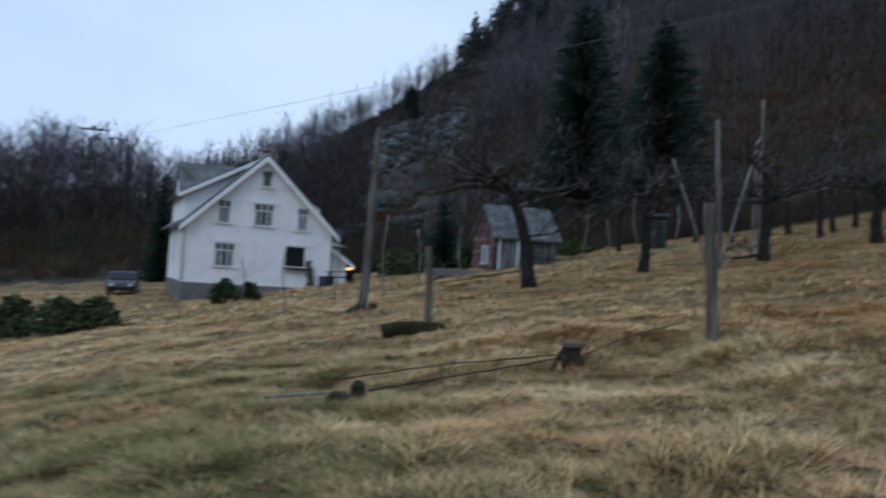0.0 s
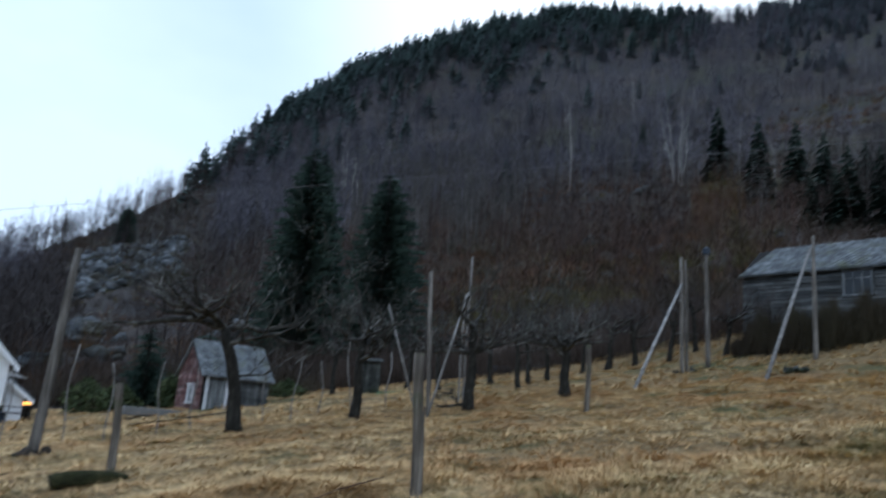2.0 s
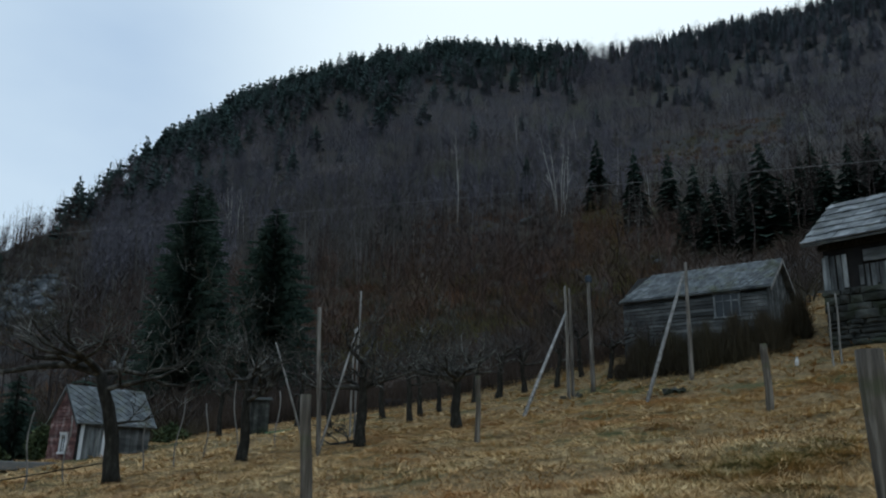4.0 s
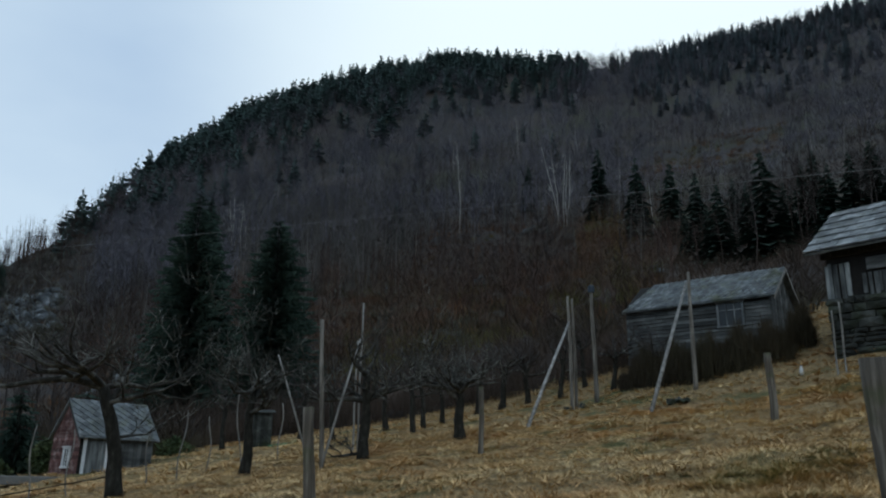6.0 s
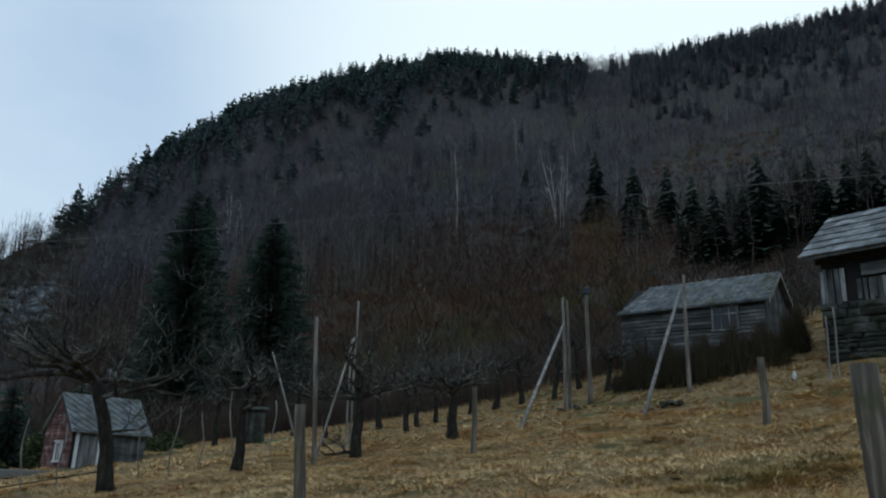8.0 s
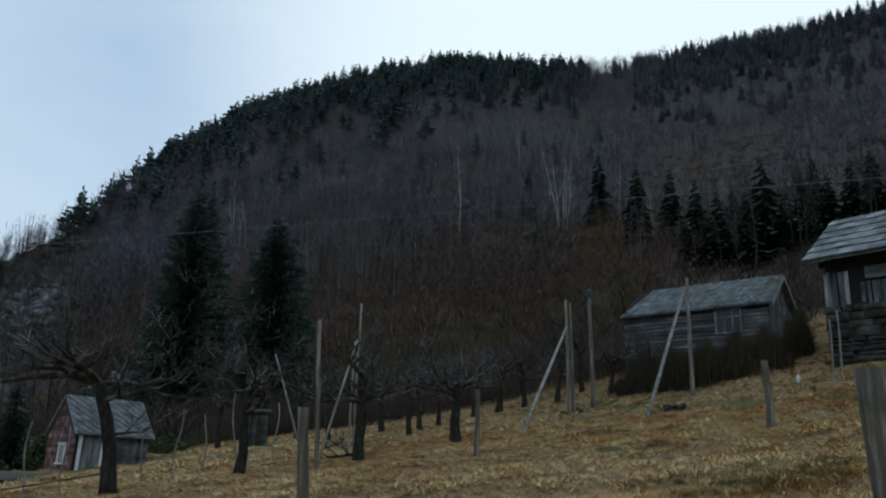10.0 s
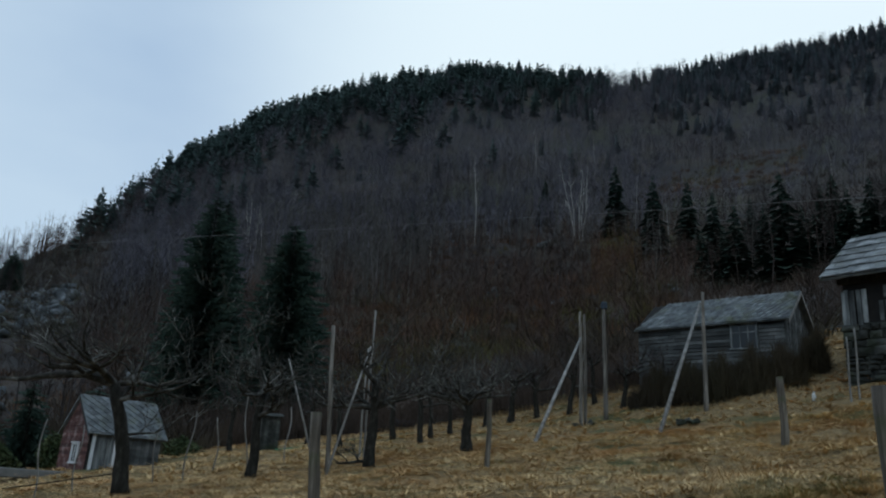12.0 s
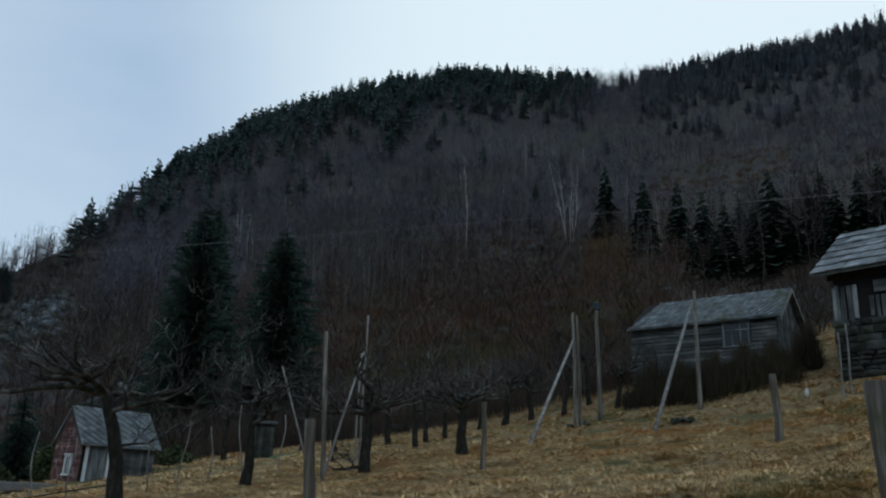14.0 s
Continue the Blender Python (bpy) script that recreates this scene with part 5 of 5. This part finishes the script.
def rock_outcrop(az, r, sx, sy, sz, seed, label):
    q = random.Random(seed)
    bm = bmesh.new()
    bmesh.ops.create_icosphere(bm, subdivisions=3, radius=0.5)
    for v in bm.verts:
        n = noise.noise(v.co * 3 + Vector((seed, 0, 0))) * 0.34 + noise.cell(v.co * 6 + Vector((0, seed, 0))) * 0.13 + noise.noise(v.co * 9) * 0.10
        v.co = v.co * (1 + n)
        v.co = Vector((v.co.x * sx, v.co.y * sy, v.co.z * sz))
    me = bpy.data.meshes.new("rock_outcrop")
    bm.to_mesh(me)
    bm.free()
    me.materials.append(M_ROCK)
    ob = new("rock_outcrop", me)
    ob.matrix_world = Matrix.Translation(spot(az, r, sz * 0.1)) @ pose(0, 0, 0, 0, 0, -az + q.uniform(-20, 20))
    return tagged(ob, label, "rock", "rock outcrops")


rock_outcrop(-5.0, 128, 9.0, 7, 4.2, 1, "large smooth grey rock face above the yard")
rock_outcrop(-7.6, 90, 5.0, 4, 3.0, 2, "grey rock outcrop on the slope")
rock_outcrop(29.5, 150, 6.0, 5, 3.4, 3, "grey rock ledge among the trees")
rock_outcrop(33.0, 200, 7.0, 5, 3.4, 4, "grey rock ledge under the birches")

# ---- things lying on the meadow ----
def stump():
    st = thing("tree_stump", Matrix.Translation(spot(7.33, 8.9, 0.03)) @ Matrix.Diagonal((0.78, 0.78, 0.9, 1)), "old dark tree stump with a flat weathered top", "stump")
    s = Soup()
    s.tube([(0, 0, -0.15), (0, 0, 0.02), (0.01, 0, 0.14), (0.03, 0, 0.24)], [0.22, 0.17, 0.15, 0.15], 12, 0.12)
    part("trunk", s, M_EARTH, st)
    c = Soup()
    c.tube([(0.03, 0, 0.235), (0.03, 0, 0.285)], [0.185, 0.175], 14, 0.06)
    part("top", c, M_ENDGRAIN, st, "grey cut top")
    for k in range(5):
        a = 1.25 * k + 0.4
        r = Soup()
        r.tube([(math.cos(a) * 0.14, math.sin(a) * 0.14, 0.1), (math.cos(a) * 0.2, math.sin(a) * 0.2, 0.0), (math.cos(a) * 0.27, math.sin(a) * 0.27, -0.10)], [0.05, 0.045, 0.02], 6, 0.1)
        part("root", r, M_EARTH, st)


stump()
s = Soup()
s.tube([(0, 0, -0.1), (0.0, 0, 0.1), (0.02, 0, 0.25), (0.03, 0.02, 0.31)], [0.11, 0.11, 0.10, 0.06], 10, 0.14)
s.tube([(-0.12, 0, 0.05), (-0.3, 0.02, 0.09), (-0.42, 0.03, 0.03)], [0.09, 0.10, 0.05], 8, 0.15)
single("rotten_stump", s, M_EARTH, Matrix.Translation(spot(-8.47, 7.95, -0.02)) @ Matrix.Diagonal((0.75, 0.75, 0.8, 1)), "low rotten stump with a dark root", "stump")


def level(az, r, dz):
    """A place over the meadow with its hummocks left out, for what spans them."""
    x, y = r * math.sin(radians(az)), r * math.cos(radians(az))
    return Vector((x, y, float(height(np.array(x), np.array(y))) + dz))


def lying(name, points, radius, material, label, category, lift=0.05, sides=7, group=""):
    """A rod or rope laid over the ground through bearings and distances."""
    pts = []
    for (a, r), (b, q) in zip(points, points[1:]):
        for i in range(6):
            t = i / 6
            pts.append(level(a + (b - a) * t, r + (q - r) * t, lift + 0.004 * math.sin(3 * i + a)))
    pts.append(level(*points[-1], lift))
    s = Soup()
    o = pts[0].copy()
    s.tube([p - o for p in pts], [radius * (1 + 0.1 * math.sin(2.1 * i)) for i in range(len(pts))], sides)
    return single(name, s, material, Matrix.Translation(o), label, category, group, smooth=True)


WR = "rusty wire ropes"
lying("wire_rope", [(-7.7, 7.85), (-1.0, 8.45), (6.6, 8.95)], 0.010, M_RUST, "rusty wire rope lying over the grass to a stump", "wire rope", 0.15, group=WR)
lying("wire_rope", [(-10.07, 8.8), (-2.0, 9.3), (7.2, 9.1)], 0.009, M_RUST, "second rusty wire rope running to the stump", "wire rope", 0.16, group=WR)
lying("wire_rope", [(8.4, 9.1), (11.5, 9.9), (15.0, 10.5)], 0.009, M_RUST, "thin rusty wire rope beyond the stump", "wire rope", 0.13, group=WR)
lying("iron_rod", [(-9.2, 8.0), (-12.0, 8.1), (-15.1, 8.25)], 0.014, M_PALE, "pale thin rod lying in the grass", "rod", 0.14)
lying("fallen_bough", [(-1.9, 25.0), (2.0, 24.6), (4.8, 24.0)], 0.018, M_BARK, "dark thin rail running to the bent apple tree", "rail", 0.48)
lg = Soup()
lg.tube([(-0.52, 0, 0.10), (-0.3, 0, 0.13), (0.1, 0.03, 0.12), (0.5, 0.02, 0.10), (0.68, 0, 0.07)], [0.14, 0.16, 0.15, 0.12, 0.06], 10, 0.12)
single("mossy_log", lg, M_MOSS, Matrix.Translation(spot(-4.0, 14.9)) @ pose(0, 0, 0, 0, -6, 12), "short dark mossy log lying beside a post", "log", smooth=True)
de = Soup()
de.tube([(0, 0, -0.1), (0, 0, 0.02), (0, 0, 0.08), (0.05, 0, 0.1)], [0.5, 0.38, 0.2, 0.08], 14, 0.25)
dirt = single("dug_earth", de, M_EARTH, Matrix.Translation(spot(-7.2, 21.9, 0.02)), "patch of dark dug earth round a leaning pole", "soil", smooth=True)
sn = Soup()
sn.tube([(0, 0, 0), (0.02, 0, 0.12), (0.02, 0, 0.2)], [0.16, 0.15, 0.06], 7, 0.2)
single("field_stone", sn, M_EARTH, Matrix.Translation(spot(-6.5, 21.7, 0.03)), "dark stone at the foot of a leaning pole", "stone")
for k, (az, r, size) in enumerate(((41.9, 32.2, 0.34), (42.4, 32.4, 0.46), (42.9, 32.6, 0.30), (36.0, 39.0, 0.4), (34.9, 36.8, 0.3))):
    tv, tf = STONES[k]
    rk = Soup()
    rk.add(tv * size * 1.2, [tuple(q) for q in tf])
    single("field_stone", rk, M_FIELDSTONE, Matrix.Translation(spot(az, r, 0.12)), "dark mossy stone lying in the grass near a pole", "stone", "stones in the grass")
wm = Soup()
wm.tube([(0, 0, 0), (0, 0, 0.25), (0.0, 0, 0.34), (0.0, 0, 0.42)], [0.10, 0.10, 0.05, 0.05], 9)
single("plastic_can", wm, M_PALEP, Matrix.Translation(spot(50.27, 35.0)) @ Matrix.Diagonal((0.75, 0.75, 0.85, 1)), "small white plastic can standing in the grass", "can")

# ---- yard clutter ----
def picnic_table(az, r):
    t = thing("picnic_table", Matrix.Translation(spot(az, r)) @ pose(0, 0, 0, 0, 0, 20), "dark wooden picnic table beside the lean-to", "table")
    for k in range(4):
        b = Soup()
        b.box((-0.8, -0.32 + k * 0.16, 0.72), (0.8, -0.18 + k * 0.16, 0.76))
        part("top_plank", b, M_BARK, t)
    for y in (-0.75, 0.6):
        b = Soup()
        b.box((-0.8, y, 0.42), (0.8, y + 0.16, 0.46))
        part("bench", b, M_BARK, t)
    for x in (-0.6, 0.6):
        for sy in (-1, 1):
            b = Soup()
            b.tube([(x, sy * 0.6, -0.05), (x, sy * 0.2, 0.72)], [0.05, 0.05], 4)
            part("leg", b, M_BARK, t)


picnic_table(-8.55, 44.5)
for az, r in ((-9.75, 43.6), (-9.35, 44.0)):
    b = Soup()
    b.tube([(0, 0, 0), (0, 0, 0.08), (0, 0, 0.5), (0, 0, 0.58)], [0.24, 0.27, 0.27, 0.23], 12)
    single("barrel", b, M_BLUE, Matrix.Translation(spot(az, r, -0.02)), "dull blue plastic barrel beside the house", "barrel", "blue barrels")


def parked_car(az, r):
    c = thing("car", Matrix.Translation(spot(az, r)) @ pose(0, 0, 0, 0, 0, -72), "dark blue estate car parked on the grass", "car")
    b = Soup()
    b.prism([(-2.1, 0.35), (2.0, 0.35), (2.1, 0.6), (2.0, 0.85), (0.95, 1.0), (0.35, 1.48), (-1.55, 1.5), (-2.05, 1.05), (-2.15, 0.6)], -0.85, 0.85)
    body = part("body", b, M_CARBODY, c)
    for y in (-0.87, 0.85):
        w = Soup()
        w.prism([(-1.75, 1.05), (0.75, 1.05), (0.3, 1.42), (-1.5, 1.43)], y, y + 0.02)
        part("side_window", w, M_GLASS, body)
    ws = Soup()
    ws.slab([(1.0, -0.75, 1.02), (1.0, 0.75, 1.02), (0.42, 0.7, 1.46), (0.42, -0.7, 1.46)], -0.02)
    part("windscreen", ws, M_GLASS, body)
    rw = Soup()
    rw.slab([(-2.09, 0.75, 1.07), (-2.09, -0.75, 1.07), (-1.60, -0.7, 1.47), (-1.60, 0.7, 1.47)], -0.02)
    part("rear_window", rw, M_GLASS, body)
    for x in (-1.35, 1.35):
        for y in (-0.86, 0.70):
            w = Soup()
            w.tube([(x, y, 0.31), (x, y + 0.18, 0.31)], [0.32, 0.32], 16)
            wheel = part("wheel", w, M_TYRE, c)
            h = Soup()
            h.tube([(x, y - 0.012, 0.31), (x, y + 0.192, 0.31)], [0.18, 0.18], 12)
            part("rim", h, M_PALEP, wheel)
    for y in (-0.7, 0.4):
        l = Soup()
        l.box((1.98, y, 0.62), (2.11, y + 0.3, 0.8), 0.03)
        part("headlight", l, M_HEADLIGHT, body)
    bp = Soup()
    bp.box((2.02, -0.82, 0.36), (2.16, 0.82, 0.55), 0.03)
    part("bumper", bp, M_TYRE, body)


parked_car(-23.0, 56.0)
pv = thing("privy", Matrix.Translation(spot(13.8, 42.0)) @ pose(0, 0, 0, 0, 0, -10), "narrow grey board hut behind the orchard", "hut")
b = Soup()
b.box((-0.45, -0.4, -0.3), (0.45, 0.5, 1.75))
part("wall", b, M_FIELDSTONE, pv)
for k in range(5):
    q = Soup()
    q.box((-0.45 + k * 0.18, -0.43, -0.2), (-0.45 + k * 0.18 + 0.165, -0.4, 1.7))
    part("board", q, M_FIELDSTONE, pv)
part("roof", Soup_quad([(-0.6, -0.6, 1.75), (0.6, -0.6, 1.75), (0.6, 0.65, 1.95), (-0.6, 0.65, 1.95)], 0.05), M_FIELDSTONE, pv)
lying("green_hose", [(14.3, 41.0), (15.2, 41.4), (16.2, 42.0)], 0.05, M_GREENP, "green plastic sheet rolled along the ground", "plastic sheet", 0.12)
tr = Soup()
tr.tube([(-0.7, 0, 0.22), (-0.6, 0, 0.28), (0.6, 0, 0.3), (0.7, 0, 0.24)], [0.1, 0.24, 0.24, 0.1], 10)
single("water_trough", tr, M_BLUE, Matrix.Translation(spot(23.0, 56.0)), "pale blue upturned trough under the trees", "trough", smooth=True)

# ---- overhead cable and far power line ----
cb = Soup()
SPAN = Vector((math.sin(radians(-46)), math.cos(radians(-46)), 0))
ABREAST = Vector((math.sin(radians(44)) * 28, math.cos(radians(44)) * 28, EYE_Z + 9.85))
far_, near_ = ABREAST + SPAN * 130, ABREAST - SPAN * 40
cb.tube([far_.lerp(near_, i / 40) + Vector((0, 0, -0.3 * math.sin(math.pi * i / 40))) for i in range(41)], [0.011] * 41, 5)
single("overhead_cable", cb, M_CABLE, Matrix.Identity(4), "single grey overhead cable above the meadow", "cable")


def pylon(az, r, top_el, wide):
    g = spot(az, r)
    top = EYE_Z + r * math.tan(radians(top_el)) - g.z
    p = thing("power_pylon", Matrix.Translation(g) @ pose(0, 0, 0, 0, 0, -az), "distant wooden power pylon with a crossarm", "pylon", "far pylons")
    for x in (-wide * 0.28, wide * 0.28):
        s = Soup()
        s.tube([(x, 0, -0.5), (x, 0, top - 0.2)], [0.16, 0.12], 6)
        part("pole", s, M_BARK, p)
    s = Soup()
    s.box((-wide / 2, -0.12, top - 0.35), (wide / 2, 0.12, top), 0.02)
    part("crossarm", s, M_BARK, p)


pylon(-25.08, 185, 7.98, 5.2)
pylon(-23.58, 210, 7.5, 4.0)

# ---- grass: matted straw over the meadow, taller clumps and bracken ----
def tuft_template(blades, lay, tall, width, seed, simple=False):
    q = random.Random(seed)
    s = Soup()
    for _ in range(blades):
        a, rr = q.uniform(0, 6.283), q.uniform(0, 0.10)
        p = Vector((math.cos(a) * rr, math.sin(a) * rr, -0.02))
        b = q.uniform(0, 6.283)
        d = Vector((math.cos(b), math.sin(b), 0))
        h, l = tall * q.uniform(0.5, 1.1), lay * q.uniform(0.4, 1.2)
        n = Vector((-d.y, d.x, 0)) * width
        m = p + d * l * 0.4 + Vector((0, 0, h))
        e = p + d * l + Vector((0, 0, h * q.uniform(0.3, 0.95)))
        if simple:
            s.add([p - n, p + n, e + Vector((0, 0, h * 0.4))], [(0, 1, 2)])
        else:
            s.add([p - n, p + n, m + n * 0.7, m - n * 0.7, e], [(0, 1, 2), (0, 2, 3), (3, 2, 4)])
    return tris(s)


def meadow_spread(count, az0, az1, r0, r1, clump=0.0):
    az = rng.uniform(az0, az1, count)
    r = np.sqrt(rng.uniform(r0 ** 2, r1 ** 2, count))
    x, y = r * np.sin(np.radians(az)), r * np.cos(np.radians(az))
    keep = (r < np.interp(az, FOOT_AZ, FOOT_R) - 3)
    if clump:
        mixed = sum(np.sin(k * (x * math.cos(a) + y * math.sin(a)) + 7 * a) for k, a in ((0.7, 0.3), (1.1, 1.4), (1.7, 2.3), (2.6, 0.9), (3.9, 1.9), (5.3, 2.8))) / 2.4
        keep &= mixed + 0.35 * rng.normal(0, 1, count) > clump
    x, y = x[keep], y[keep]
    return np.stack([x, y, surface(x, y)], -1)


def tufts(name, templates, places, low, high, material, label):
    lush = np.clip(1.0 + 0.5 * tussock(places[:, 0], places[:, 1]), 0.4, 1.8)
    v, f = scatter(templates, places, rng.uniform(low, high, len(places)) * lush, rng.uniform(0.8, 1.3, len(places)), rng)
    return stuff(name, v, f, material, label, "grass")


MAT = [tuft_template(22, 0.19, 0.062, 0.0036, i, True) for i in range(8)]
MID = [tuft_template(13, 0.20, 0.07, 0.0068, 20 + i, True) for i in range(8)]
FAR = [tuft_template(12, 0.36, 0.11, 0.020, 40 + i, True) for i in range(6)]
TALL = [tuft_template(9, 0.34, 0.20, 0.004, 60 + i) for i in range(8)]
FERN = [tuft_template(16, 0.22, 0.08, 0.006, 80 + i, True) for i in range(6)]
tufts("meadow_grass_near", MAT, meadow_spread(13500, -36, 66, 2.2, 12.5), 0.7, 1.6, M_GRASS, "matted withered straw-coloured grass")
tufts("meadow_grass_middle", MID, meadow_spread(34000, -36, 66, 10, 31), 0.6, 1.6, M_GRASS, "matted withered grass further up the meadow")
tufts("meadow_grass_far", FAR, meadow_spread(15000, -36, 62, 28, 62), 0.5, 1.4, M_GRASS, "withered grass on the far meadow")
tufts("tall_grass_clumps", TALL, meadow_spread(1800, 2, 66, 2.2, 11, 0.6), 0.45, 1.0, M_GRASS, "taller clumps of dry pale grass")
tufts("green_grass", MAT, meadow_spread(9500, -36, -4, 4.2, 14, -0.1), 0.8, 1.7, M_GREENGRASS, "mossy green grass in the low part of the meadow")
tufts("green_grass_patches", MID, meadow_spread(6000, -10, 62, 5, 34, 0.62), 0.6, 1.2, M_GREENGRASS, "small patches of green grass between the straw")
tufts("moss_patches", MAT, meadow_spread(10500, -30, 62, 2.4, 10, 0.3), 0.6, 1.3, M_GREENGRASS, "dull green mossy grass in hollows near the path")
tufts("withered_bracken", FERN, meadow_spread(9000, -20, 62, 6, 34, 0.7), 0.6, 1.3, M_BRACKEN, "patches of reddish brown withered bracken")


def moss_bed(az, r, wide, deep, count):
    """A lush green hollow: tufts thinning out from its middle."""
    c = spot(az, r)
    x, y = c.x + rng.normal(0, wide, count), c.y + rng.normal(0, deep, count)
    tufts("moss_bed", MAT, np.stack([x, y, surface(x, y)], -1), 0.7, 1.4, M_GREENGRASS, "bed of bright green moss and grass in a hollow")


moss_bed(48.9, 12.3, 0.55, 0.4, 300)
moss_bed(46.3, 11.7, 0.4, 0.3, 180)
moss_bed(-20.0, 12.2, 1.7, 0.7, 1800)
